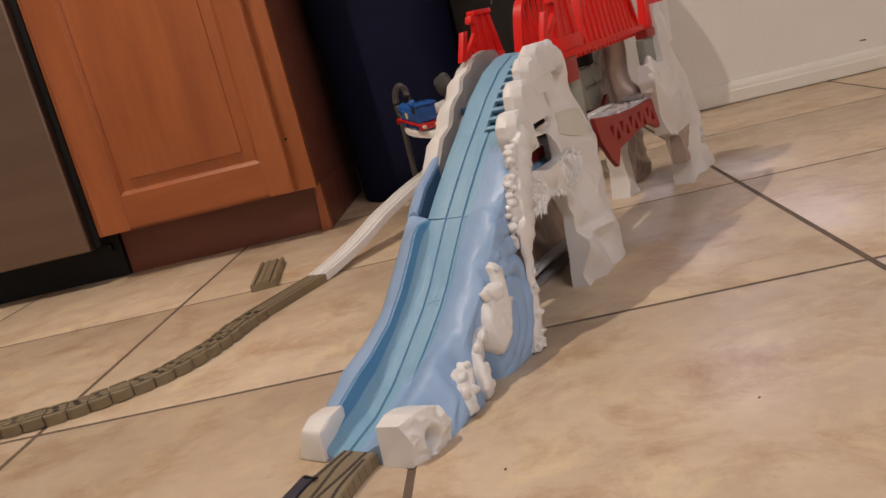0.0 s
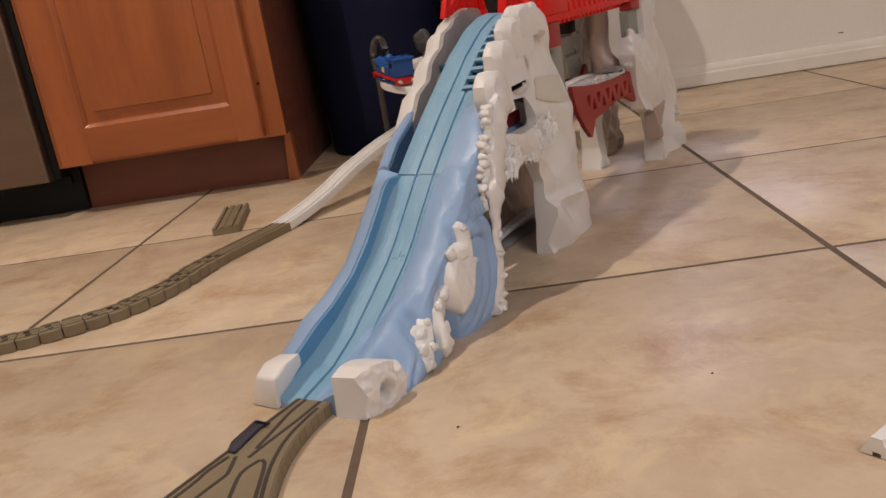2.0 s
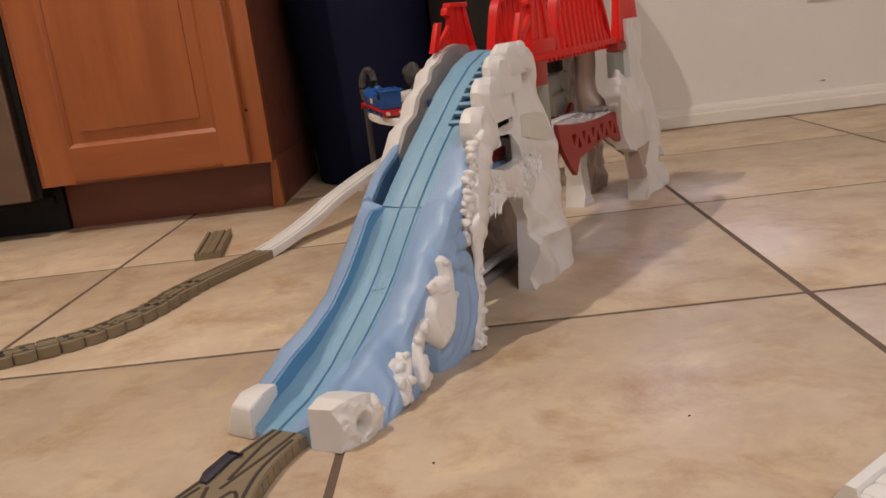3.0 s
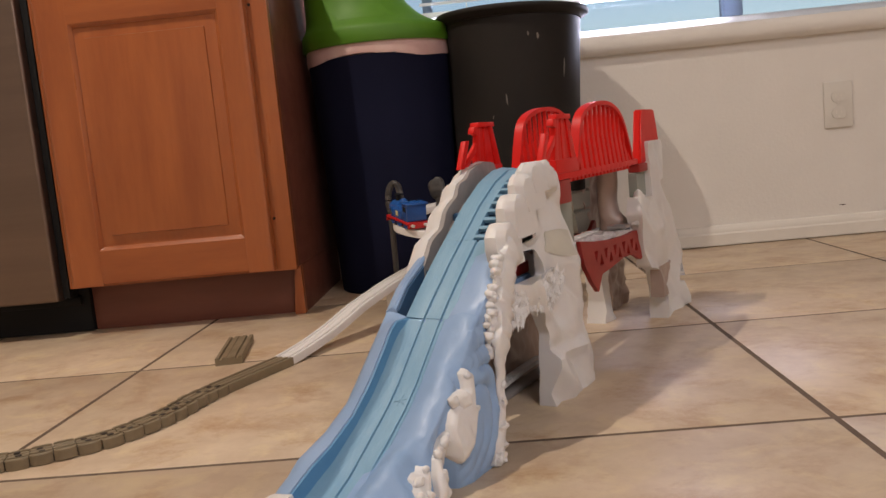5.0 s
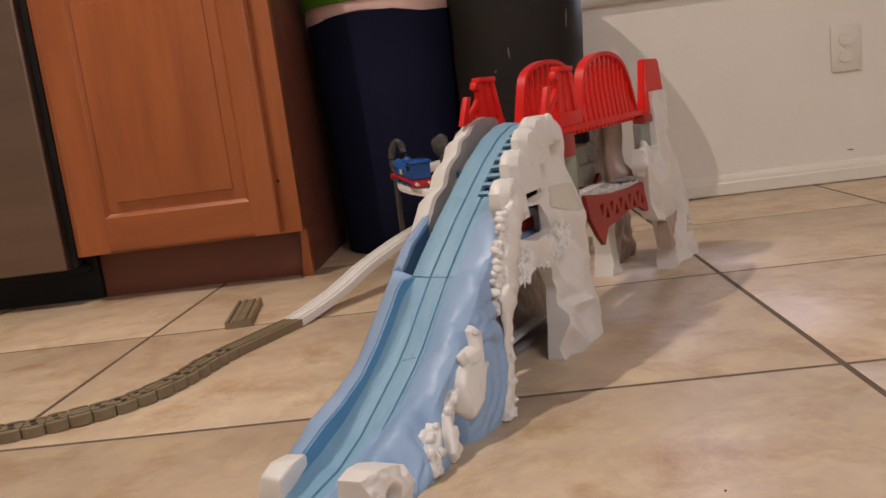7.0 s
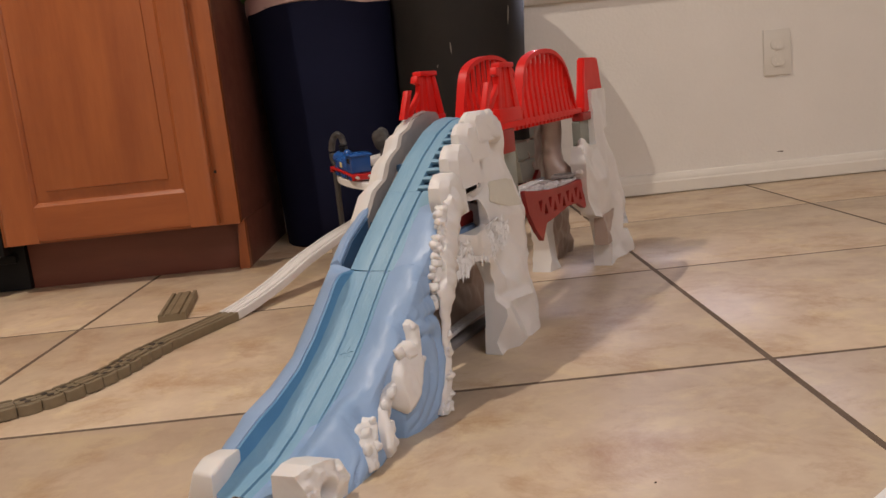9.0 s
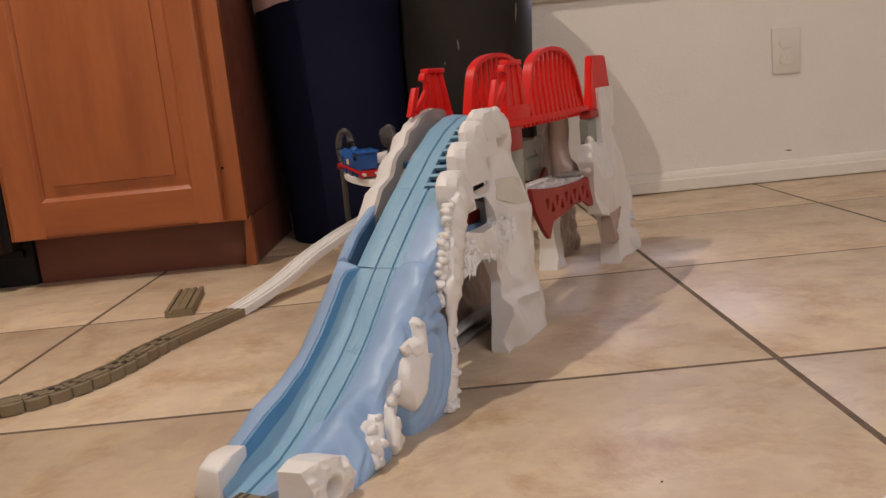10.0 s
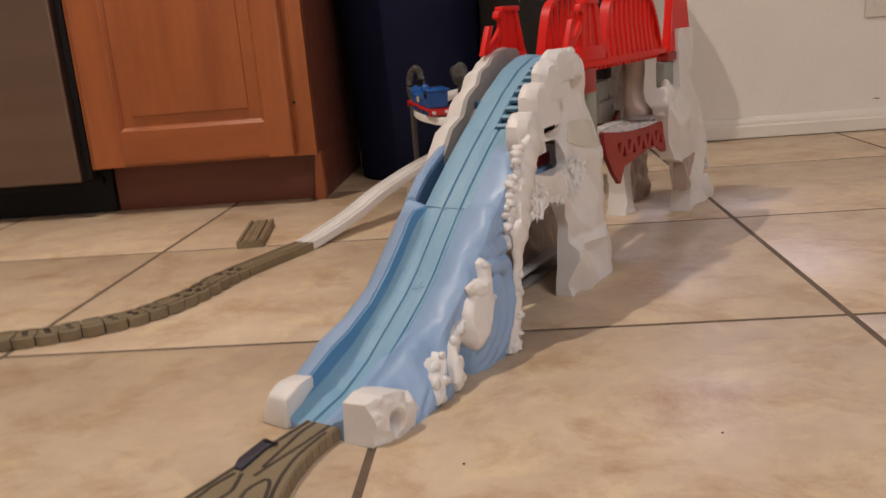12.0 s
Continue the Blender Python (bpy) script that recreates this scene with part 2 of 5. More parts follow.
def loft(bm, rows, closed=True, caps=True):
    """Rings of equal length, joined in order."""
    rings = [[bm.verts.new(p) for p in row] for row in rows]
    n = len(rings[0])
    for a, b in zip(rings, rings[1:]):
        for i in range(n if closed else n - 1):
            j = (i + 1) % n
            bm.faces.new((a[i], a[j], b[j], b[i]))
    if caps and closed:
        bm.faces.new(rings[0][::-1])
        bm.faces.new(rings[-1])
    return bm


def inside(p, poly):
    hit, n = False, len(poly)
    for i in range(n):
        (x0, y0), (x1, y1) = poly[i], poly[(i + 1) % n]
        if (y0 > p[1]) != (y1 > p[1]) and p[0] < (x1 - x0) * (p[1] - y0) / (y1 - y0) + x0:
            hit = not hit
    return hit


def plate(bm, poly, holes, cell, back, front, relax=3):
    """A rocky slab standing in the y-z plane, outlined by poly, pierced by holes; back and front give its x at (y, z)."""
    ys, zs = [p[0] for p in poly], [p[1] for p in poly]
    y0, z0 = min(ys), min(zs)
    ny, nz = int((max(ys) - y0) / cell) + 1, int((max(zs) - z0) / cell) + 1
    keep = set()
    for i in range(ny):
        for k in range(nz):
            c = (y0 + (i + 0.5) * cell, z0 + (k + 0.5) * cell)
            if inside(c, poly) and not any(inside(c, h) for h in holes):
                keep.add((i, k))
    flat = {}
    for i, k in keep:
        for q in ((i, k), (i + 1, k), (i + 1, k + 1), (i, k + 1)):
            flat.setdefault(q, [y0 + q[0] * cell, z0 + q[1] * cell])
    around = {q: [w for w in ((q[0] + 1, q[1]), (q[0] - 1, q[1]), (q[0], q[1] + 1), (q[0], q[1] - 1)) if w in flat] for q in flat}
    edge = {q for q in flat if any(c not in keep for c in (q, (q[0] - 1, q[1]), (q[0], q[1] - 1), (q[0] - 1, q[1] - 1)))}
    sides = [(a, b) for ring in [poly] + holes for a, b in zip(ring, ring[1:] + ring[:1])]

    def snap(p):
        best = None
        for (ay, az), (by, bz) in sides:
            dy, dz = by - ay, bz - az
            t = max(0.0, min(1.0, ((p[0] - ay) * dy + (p[1] - az) * dz) / max(1e-12, dy * dy + dz * dz)))
            q = [ay + t * dy, az + t * dz]
            d = (q[0] - p[0]) ** 2 + (q[1] - p[1]) ** 2
            if best is None or d < best[0]:
                best = (d, q)
        return best[1] if best[0] < (2 * cell) ** 2 else p
    for q in edge:
        flat[q] = snap(flat[q])
    for step in range(relax):
        flat = {q: [sum(flat[w][c] for w in around[q]) / len(around[q]) * 0.5 + p[c] * 0.5 for c in (0, 1)] if q not in edge else p for q, p in flat.items()}
        # the outline itself is rounded a little where it turns
        if step < 2:
            ring = {q: [w for w in around[q] if w in edge] for q in edge}
            flat.update({q: [0.6 * flat[q][0] + 0.2 * sum(flat[w][0] for w in ring[q]), 0.6 * flat[q][1] + 0.2 * sum(flat[w][1] for w in ring[q])] for q in edge if len(ring[q]) == 2 and flat[q][1] > z0 + 1e-6})
    f = {q: bm.verts.new((front(*p), *p)) for q, p in flat.items()}
    b = {q: bm.verts.new((back(*p), *p)) for q, p in flat.items()}
    for i, k in keep:
        q = ((i, k), (i + 1, k), (i + 1, k + 1), (i, k + 1))
        bm.faces.new([f[w] for w in q])
        bm.faces.new([b[w] for w in q[::-1]])
        for (di, dk), (s, e) in {(0, -1): (0, 1), (1, 0): (1, 2), (0, 1): (2, 3), (-1, 0): (3, 0)}.items():
            if (i + di, k + dk) not in keep:
                bm.faces.new((f[q[s]], b[q[s]], b[q[e]], f[q[e]]))
    return bm


def rocky(x, y, z, amp, size):
    """Chunky relief: broad facets with a little grit."""
    p = Vector((x, y, z)) / size
    d = noise.voronoi(p)[0]
    return amp * ((d[1] - d[0]) * 0.9 - 0.35 + 0.35 * noise.noise(p * 2.6))


def facet(a, b, seed, size, amp):
    """Flat facets: heights on a slanted triangle lattice, straight between its corners."""
    p, q = (a + 0.33 * b) / size, (b * 0.74 - 0.22 * a) / size
    i, j = math.floor(p), math.floor(q)
    p, q = p - i, q - j

    def height(di, dj):
        return noise.noise(Vector((1.37 * (i + di) + seed, 1.71 * (j + dj) - seed, 0.41 + 0.3 * seed)))
    if p + q < 1:
        return amp * (height(0, 0) * (1 - p - q) + height(1, 0) * p + height(0, 1) * q)
    return amp * (height(1, 1) * (p + q - 1) + height(0, 1) * (1 - p) + height(1, 0) * (1 - q))


def blob(bm, c, r, amp=0.15, detail=3, size=None, turn=(0, 0, 0)):
    """A lump of packed snow or rock with an uneven outline."""
    vs = bmesh.ops.create_icosphere(bm, subdivisions=detail, radius=1)["verts"]
    rot = Euler([radians(a) for a in turn]).to_matrix()
    size = size or max(r) * 0.8
    for v in vs:
        p = Vector((v.co.x * r[0], v.co.y * r[1], v.co.z * r[2]))
        k = 1 + amp * 2 * noise.noise((p + Vector(c)) / size) + amp * 0.7 * noise.noise((p + Vector(c)) / size * 2.7)
        v.co = rot @ (p * k) + Vector(c)
    return bm


def tube(bm, pts, radius, sides=8):
    pts = [Vector(p) for p in pts]
    rows = []
    for i, p in enumerate(pts):
        d = (pts[min(i + 1, len(pts) - 1)] - pts[max(i - 1, 0)]).normalized()
        u = d.cross(Vector((0, 0, 1)))
        if u.length < 1e-3:
            u = Vector((1, 0, 0))
        u.normalize()
        w = u.cross(d)
        r = radius[i] if isinstance(radius, (list, tuple)) else radius
        rows.append([p + (u * math.cos(a) + w * math.sin(a)) * r for a in (2 * math.pi * k / sides for k in range(sides))])
    return loft(bm, rows)


def lathe(bm, profile, sides=48, sx=1.0, sy=1.0):
    """A turned form: (radius, z) pairs; sx and sy make it oval."""
    rows = [[(r * sx * math.cos(2 * math.pi * k / sides), r * sy * math.sin(2 * math.pi * k / sides), z) for k in range(sides)] for r, z in profile]
    return loft(bm, rows)


def spline(points, step):
    """Evenly spaced points on a smooth curve through the given ones."""
    p = np.array([points[0]] + list(points) + [points[-1]], float)
    out = []
    for i in range(1, len(p) - 2):
        for t in np.linspace(0, 1, 16, endpoint=False):
            a, b, c, d = p[i - 1], p[i], p[i + 1], p[i + 2]
            out.append(0.5 * (2 * b + (c - a) * t + (2 * a - 5 * b + 4 * c - d) * t * t + (3 * b - a - 3 * c + d) * t ** 3))
    out.append(p[-2])
    out = np.array(out)
    s = np.concatenate([[0], np.cumsum(np.linalg.norm(np.diff(out, axis=0), axis=1))])
    n = max(2, int(round(s[-1] / step)) + 1)
    return np.stack([np.interp(np.linspace(0, s[-1], n), s, out[:, k]) for k in range(out.shape[1])], axis=1)


def table(u, rows):
    return float(np.interp(u, [r[0] for r in rows], [r[1] for r in rows]))


# cross-section of a toy track: two wheel grooves between raised edges
TRACK = [(-0.018, 0.0), (-0.018, 0.0115), (-0.0172, 0.0125), (-0.0132, 0.0125), (-0.0124, 0.0092), (-0.0092, 0.0092), (-0.0084, 0.0125),
         (-0.0032, 0.0125), (-0.0024, 0.0113), (0.0024, 0.0113), (0.0032, 0.0125), (0.0084, 0.0125), (0.0092, 0.0092), (0.0124, 0.0092),
         (0.0132, 0.0125), (0.0172, 0.0125), (0.018, 0.0115), (0.018, 0.0), (0.0155, 0.0), (0.0155, 0.0070), (-0.0155, 0.0070), (-0.0155, 0.0)]


def sweep(bm, section, pts, lift=0.0, widths=None):
    """The section carried along points (x, y, z); it stays level across; widths scale it."""
    pts = np.asarray(pts, float)
    rows = []
    for i, p in enumerate(pts):
        d = pts[min(i + 1, len(pts) - 1)] - pts[max(i - 1, 0)]
        d = d / np.linalg.norm(d)
        side = np.array([d[1], -d[0], 0.0])
        side /= np.linalg.norm(side)
        up = np.cross(side, d)
        wide = widths[i] if widths else 1.0
        rows.append([p + side * a * wide + up * (b + lift) for a, b in section])
    return loft(bm, rows)


# ---- the room ----
WALL_Y, T = 1.29, 0.457
X0, X1, Y0, SILL, CEILING = -6 * T, 7 * T, -7 * T, 0.53, 2.44
WIN = (-0.20, 1.85, SILL, 1.65)          # window opening: x from, x to, z from, z to

floor = tagged(new("floor", finish(one_box((X0, Y0, -0.06), (X1, WALL_Y + 0.2, -0.0007)), "floor", GROUT, 0)),
               "beige ceramic tile floor with brown grout lines", "floor", kind="structure")

wall = bmesh.new()
box(wall, (X0, WALL_Y, -0.05), (X1, WALL_Y + 0.16, SILL))
box(wall, (X0, WALL_Y, SILL), (WIN[0], WALL_Y + 0.16, CEILING))
box(wall, (WIN[1], WALL_Y, SILL), (X1, WALL_Y + 0.16, CEILING))
box(wall, (WIN[0], WALL_Y, WIN[3]), (WIN[1], WALL_Y + 0.16, CEILING))
tagged(new("wall_north", finish(wall, "wall_north", WALL, 0)), "cream painted wall with a light texture below the window", "wall", kind="structure")
for name, lo, hi in (("wall_south", (X0, Y0 - 0.12, -0.05), (X1, Y0, CEILING)), ("wall_east", (X1, Y0, -0.05), (X1 + 0.12, WALL_Y + 0.16, CEILING)),
                     ("wall_west", (X0 - 0.12, Y0, -0.05), (X0, WALL_Y + 0.16, CEILING))):
    tagged(new(name, finish(one_box(lo, hi), name, WALL, 0)), "plain cream painted wall closing the room", "wall", kind="structure")
tagged(new("ceiling", finish(one_box((X0 - 0.12, Y0 - 0.12, CEILING), (X1 + 0.12, WALL_Y + 0.16, CEILING + 0.1)), "ceiling", CEIL, 0)),
       "plain white painted ceiling", "ceiling", kind="structure")

# baseboard with a rounded top edge and a small step
skirt = bmesh.new()
prism(skirt, [(WALL_Y, 0.0), (WALL_Y - 0.006, 0.0), (WALL_Y - 0.006, 0.0028), (WALL_Y - 0.014, 0.0028), (WALL_Y - 0.014, 0.030), (WALL_Y - 0.011, 0.034), (WALL_Y - 0.0105, 0.043), (WALL_Y - 0.006, 0.050), (WALL_Y, 0.052)], "x", -0.22, X1)
tagged(new("baseboard", finish(skirt, "baseboard", TRIM, 30)), "cream painted baseboard along the wall", "baseboard", kind="structure")

# window: sill, vinyl frame, panes, half-raised blind
window = thing("window_1", "white vinyl window with a raised blind above the sill", "window", m=pose(0, WALL_Y, 0), kind="structure")
sill = bmesh.new()
prism(sill, [(0.159, SILL - 0.028), (-0.012, SILL - 0.034), (-0.022, SILL - 0.026), (-0.026, SILL - 0.012), (-0.023, SILL + 0.006), (-0.014, SILL + 0.014), (0.159, SILL + 0.017)], "x", WIN[0] - 0.05, WIN[1] + 0.05)
part("window_sill", sill, WALL, window, "rounded cream painted sill")
FY = 0.115
for name, lo, hi in (("bottom_rail", (WIN[0], FY, SILL + 0.006), (WIN[1], FY + 0.035, SILL + 0.045)), ("top_rail", (WIN[0], FY, WIN[3] - 0.04), (WIN[1], FY + 0.035, WIN[3])),
                     ("side_rail", (WIN[0], FY, SILL + 0.045), (WIN[0] + 0.04, FY + 0.035, WIN[3] - 0.04)), ("side_rail", (WIN[1] - 0.04, FY, SILL + 0.045), (WIN[1], FY + 0.035, WIN[3] - 0.04)),
                     ("mullion", (0.775, FY - 0.004, SILL + 0.045), (0.825, FY + 0.038, WIN[3] - 0.04)), ("mullion", (0.005, FY - 0.004, SILL + 0.045), (0.03, FY + 0.038, WIN[3] - 0.04))):
    part(name, one_box(lo, hi, 0.004), SHADED_VINYL if name == "mullion" else VINYL, window)
for a, b in ((WIN[0] + 0.04, 0.005), (0.03, 0.775), (0.825, WIN[1] - 0.04)):
    pane = part("pane", one_box((a, FY + 0.015, SILL + 0.045), (b, FY + 0.019, WIN[3] - 0.04)), glass, window, "clear window glass")
    pane.visible_shadow = False

blind = thing("window_blind", "white slatted blind hanging over the window", "blind", m=pose(0, WALL_Y, 0))
part("bottom_bar", one_box((0.00, 0.070, 0.640), (0.770, 0.095, 0.655), 0.003), VINYL, blind)
part("bottom_bar", one_box((0.83, 0.070, 0.622), (1.80, 0.095, 0.637), 0.003), VINYL, blind)
for i in range(72):
    slat = bmesh.new()
    z = (0.676 if i < 36 else 0.658) + 0.026 * (i % 36)
    loft(slat, [[(x, 0.072 + 0.0036 * k, z + 0.0016 * k - 0.0012 * abs(k - 3)) for k in range(7)] + [(x, 0.072 + 0.0036 * k, z + 0.0012 + 0.0016 * k - 0.0012 * abs(k - 3)) for k in range(6, -1, -1)] for x in ((0.0, 0.77) if i < 36 else (0.83, 1.80))])
    part("slat", slat, VINYL, blind)
for x in (0.12, 0.65):
    part("cord", one_box((x - 0.001, 0.068, 0.655), (x + 0.001, 0.070, WIN[3])), VINYL, blind)

ground = tagged(new("ground", finish(one_box((-60, WALL_Y + 0.2, -0.5), (60, 150, -0.35)), "ground", SOIL, 0)), "dry pale ground outside the window", "ground", kind="structure")

# outlet
outlet = thing("wall_outlet", "ivory double wall outlet on the cream wall", "outlet", m=pose(1.005, WALL_Y, 0.323))
cover = bmesh.new()
box(cover, (-0.034, -0.006, -0.056), (0.034, -0.0005, 0.056), 0.003)
part("cover_plate", cover, PLATE, outlet)
for dz in (-0.020, 0.020):
    face = bmesh.new()
    prism(face, [(0.0165 * math.cos(a) * 1.02, dz + max(-0.0135, min(0.0135, 0.0165 * math.sin(a)))) for a in (2 * math.pi * k / 28 for k in range(28))], "y", -0.0085, -0.005)
    socket = part("socket", face, PLATE, outlet)
    for dx, hgt in ((-0.0062, 0.0085), (0.0062, 0.0065)):
        part("slot", one_box((dx - 0.001, -0.0088, dz + 0.002 - hgt / 2), (dx + 0.001, -0.0082, dz + 0.002 + hgt / 2)), TRIM, socket)
    part("ground_slot", one_box((-0.002, -0.0088, dz - 0.0105), (0.002, -0.0082, dz - 0.0068)), TRIM, socket)
screw = bmesh.new()
bmesh.ops.create_cone(screw, cap_ends=True, segments=14, radius1=0.003, radius2=0.0026, depth=0.0016, matrix=pose(0, -0.0066, 0, 90))
part("screw", screw, PLATE, outlet)

# scuff on the wall
nick = bmesh.new()
blob(nick, (0, 0, 0), (0.0085, 0.0012, 0.0013), 0.2, 2)
tagged(new("wall_scuff", finish(nick, "wall_scuff", CRUMB)), "small dark scuff on the cream wall", "scuff").matrix_basis = pose(1.008, WALL_Y - 0.0006, 0.076, 0, 3, 0)

# ---- kitchen cabinet and dishwasher ----
CAB = (-0.728, -0.262, 0.80)             # left, right, front
cabinet = thing("base_cabinet", "honey maple kitchen base cabinet with a raised-panel door", "cabinet", m=pose(0, 0, 0))
body = bmesh.new()
box(body, (CAB[0], CAB[2] + 0.022, 0.10), (CAB[1] - 0.004, WALL_Y - 0.003, 0.865), 0.001)
part("carcass", body, MAPLE_DARK, cabinet, "darker reddish maple side")
frame_bits = (("stile", (CAB[0], CAB[2], 0.098), (CAB[0] + 0.036, CAB[2] + 0.0215, 0.865)), ("stile", (CAB[1] - 0.050, CAB[2], 0.098), (CAB[1], CAB[2] + 0.0215, 0.865)),
              ("rail", (CAB[0] + 0.036, CAB[2] + 0.001, 0.098), (CAB[1] - 0.050, CAB[2] + 0.0212, 0.130)), ("rail", (CAB[0] + 0.036, CAB[2] + 0.001, 0.655), (CAB[1] - 0.050, CAB[2] + 0.0212, 0.865)))
for name, lo, hi in frame_bits:
    part(name, one_box(lo, hi, 0.0012), MAPLE, cabinet)


def panel_door(x0, x1, z0, z1, y, parent):
    """A frame-and-raised-panel door, its front at y: rounded outer edges, a lipped opening, a shallow fielded panel."""
    wl, wr, w = 0.066, 0.052, 0.068
    door = new("door")
    door.parent = parent
    back = y + 0.019

    def rounded(outer, inner):
        k = 1 if inner > outer else -1
        return [(outer, back), (outer, y + 0.0085), (outer + 0.0008 * k, y + 0.0045), (outer + 0.003 * k, y + 0.0016), (outer + 0.007 * k, y + 0.0003), (outer + 0.011 * k, y), (inner, y), (inner, back)]
    for outer, inner in ((x0, x0 + wl), (x1, x1 - wr)):
        part("stile", prism(bmesh.new(), rounded(outer, inner), "z", z0, z1), MAPLE, door, smooth=30)
    for outer, inner in ((z0, z0 + w), (z1, z1 - 0.058)):
        part("rail", prism(bmesh.new(), [(q, p) for p, q in rounded(outer, inner)], "x", x0 + wl + 0.0002, x1 - wr - 0.0002), MAPLE_RAIL, door, smooth=30)
    rows = []
    for inset, depth in ((-0.0012, 0.018), (-0.0012, -0.0002), (0.0005, -0.0001), (0.0012, 0.0002), (0.0072, 0.0062), (0.0078, 0.0088), (0.009, 0.0094), (0.0295, 0.0052), (0.0306, 0.0022), (0.034, 0.0014)):
        p, q, c, d = x0 + wl + inset, x1 - wr - inset, z0 + w + inset, z1 - 0.058 - inset
        rows.append([(p, y + depth, c), (q, y + depth, c), (q, y + depth, d), (p, y + depth, d)])
    part("raised_panel", loft(bmesh.new(), rows), MAPLE, door, smooth=20)
    return door


panel_door(-0.7145, -0.301, 0.102, 0.672, CAB[2] - 0.0195, cabinet)
for z in (0.203, 0.617):
    dot = bmesh.new()
    bmesh.ops.create_cone(dot, cap_ends=True, segments=12, radius1=0.0032, radius2=0.0026, depth=0.002, matrix=pose(-0.2960, CAB[2] - 0.0004, z, 90))
    part("hinge_hole", dot, BLACK, cabinet)
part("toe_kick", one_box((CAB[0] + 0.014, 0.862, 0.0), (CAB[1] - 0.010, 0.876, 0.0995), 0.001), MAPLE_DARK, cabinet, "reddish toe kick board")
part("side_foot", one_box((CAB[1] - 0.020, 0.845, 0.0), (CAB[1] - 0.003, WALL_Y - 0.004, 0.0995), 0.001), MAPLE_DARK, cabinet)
foot_block = bmesh.new()
prism(foot_block, [(-0.286, 0.0), (-0.264, 0.0), (-0.264, 0.0985), (-0.276, 0.0985)], "y", 0.842, 0.8615)
part("corner_strip", foot_block, MAPLE, cabinet, "paler maple corner strip")

washer = thing("dishwasher", "stainless steel dishwasher front with a black toe kick", "dishwasher", m=pose(0, 0, 0))
part("door_panel", one_box((-1.345, 0.778, 0.077), (-0.7445, 0.83, 0.86), 0.006, 3), STEEL, washer)
part("tub", one_box((-1.345, 0.835, 0.11), (-0.742, WALL_Y - 0.004, 0.86)), BLACK, washer)
part("edge_seal", one_box((-0.7440, 0.800, 0.080), (-0.7305, 0.834, 0.86), 0.002), BLACK, washer)
part("toe_kick", one_box((-1.345, 0.853, 0.0), (-0.716, 0.875, 0.109), 0.003), BLACK, washer, "black plastic kick plate")
part("toe_lip", one_box((-1.345, 0.842, 0.058), (-0.7315, 0.8525, 0.076), 0.003), BLACK, washer)

# ---- bins by the wall ----
bin_a = thing("kitchen_bin", "navy plastic kitchen bin with a green swing lid", "bin", m=pose(-0.088, 1.120, 0))
part("bucket", lathe(bmesh.new(), [(0.137, 0.0), (0.141, 0.004), (0.147, 0.15), (0.158, 0.40), (0.1635, 0.516), (0.166, 0.522), (0.160, 0.524), (0.154, 0.515), (0.13, 0.02)], 64, 1.0, 0.90), NAVY, bin_a)
liner = bmesh.new()
lathe(liner, [(0.1655, 0.520), (0.1675, 0.530), (0.1665, 0.540), (0.166, 0.553), (0.160, 0.555)], 72, 1.0, 0.90)
for v in liner.verts:
    a = math.atan2(v.co.y, v.co.x)
    if v.co.z < 0.525:
        v.co.z += 0.006 * math.sin(a * 3 + 0.6) + 0.004 * noise.noise((a * 3, 0, 0))
    k = 1 + 0.006 * noise.noise((a * 9, v.co.z * 30, 2))
    v.co.x, v.co.y = v.co.x * k, v.co.y * k
part("bin_liner", liner, BAG, bin_a, "pink and white bin liner edge")
dome = bmesh.new()
SIDES = 72
loft(dome, [[(dx + r * math.cos(2 * math.pi * k / SIDES), 0.90 * r * math.sin(2 * math.pi * k / SIDES), z) for k in range(SIDES)] for r, z, dx in
            ((0.160, 0.548, 0), (0.172, 0.548, 0), (0.1745, 0.553, 0), (0.173, 0.579, 0), (0.170, 0.584, -0.001), (0.158, 0.591, -0.008), (0.142, 0.603, -0.020), (0.128, 0.620, -0.032), (0.116, 0.645, -0.044), (0.107, 0.68, -0.053), (0.10, 0.72, -0.058), (0.094, 0.74, -0.06), (0.0, 0.744, -0.06))])
lid = part("lid", dome, GREEN, bin_a, "bright green domed lid")
flap = bmesh.new()
loft(flap, [[(dx + x * w, -0.9 * math.sqrt(max(0, r * r - (x * w) ** 2)) - 0.0012, z) for x in (-1, -0.5, 0, 0.5, 1)] + [(dx + x * w, -0.9 * math.sqrt(max(0, r * r - (x * w) ** 2)) + 0.006, z) for x in (1, 0.5, 0, -0.5, -1)]
            for w, r, z, dx in ((0.075, 0.142, 0.603, -0.02), (0.066, 0.128, 0.620, -0.032), (0.058, 0.116, 0.645, -0.044), (0.052, 0.107, 0.68, -0.053), (0.047, 0.10, 0.72, -0.058))])
part("swing_flap", flap, GREEN, lid)

bin_b = thing("tall_bin", "dark grey round plastic bin with pale scuffs and a rolled rim", "bin", m=pose(0.200, 1.108, 0.006, 0, 1.8, 0))
part("bucket", lathe(bmesh.new(), [(0.128, 0.0), (0.131, 0.004), (0.141, 0.25), (0.150, 0.50), (0.1525, 0.545), (0.1535, 0.560), (0.1530, 0.565), (0.150, 0.565), (0.147, 0.54), (0.122, 0.02)], 72), BIN, bin_b)
part("rim", lathe(bmesh.new(), [(0.150, 0.5655), (0.1555, 0.5665), (0.158, 0.5705), (0.1690, 0.5745), (0.1720, 0.5780), (0.1722, 0.5835), (0.1700, 0.5870), (0.160, 0.5890), (0.152, 0.5890), (0.147, 0.5840)], 72), BIN, bin_b)
random.seed(4)
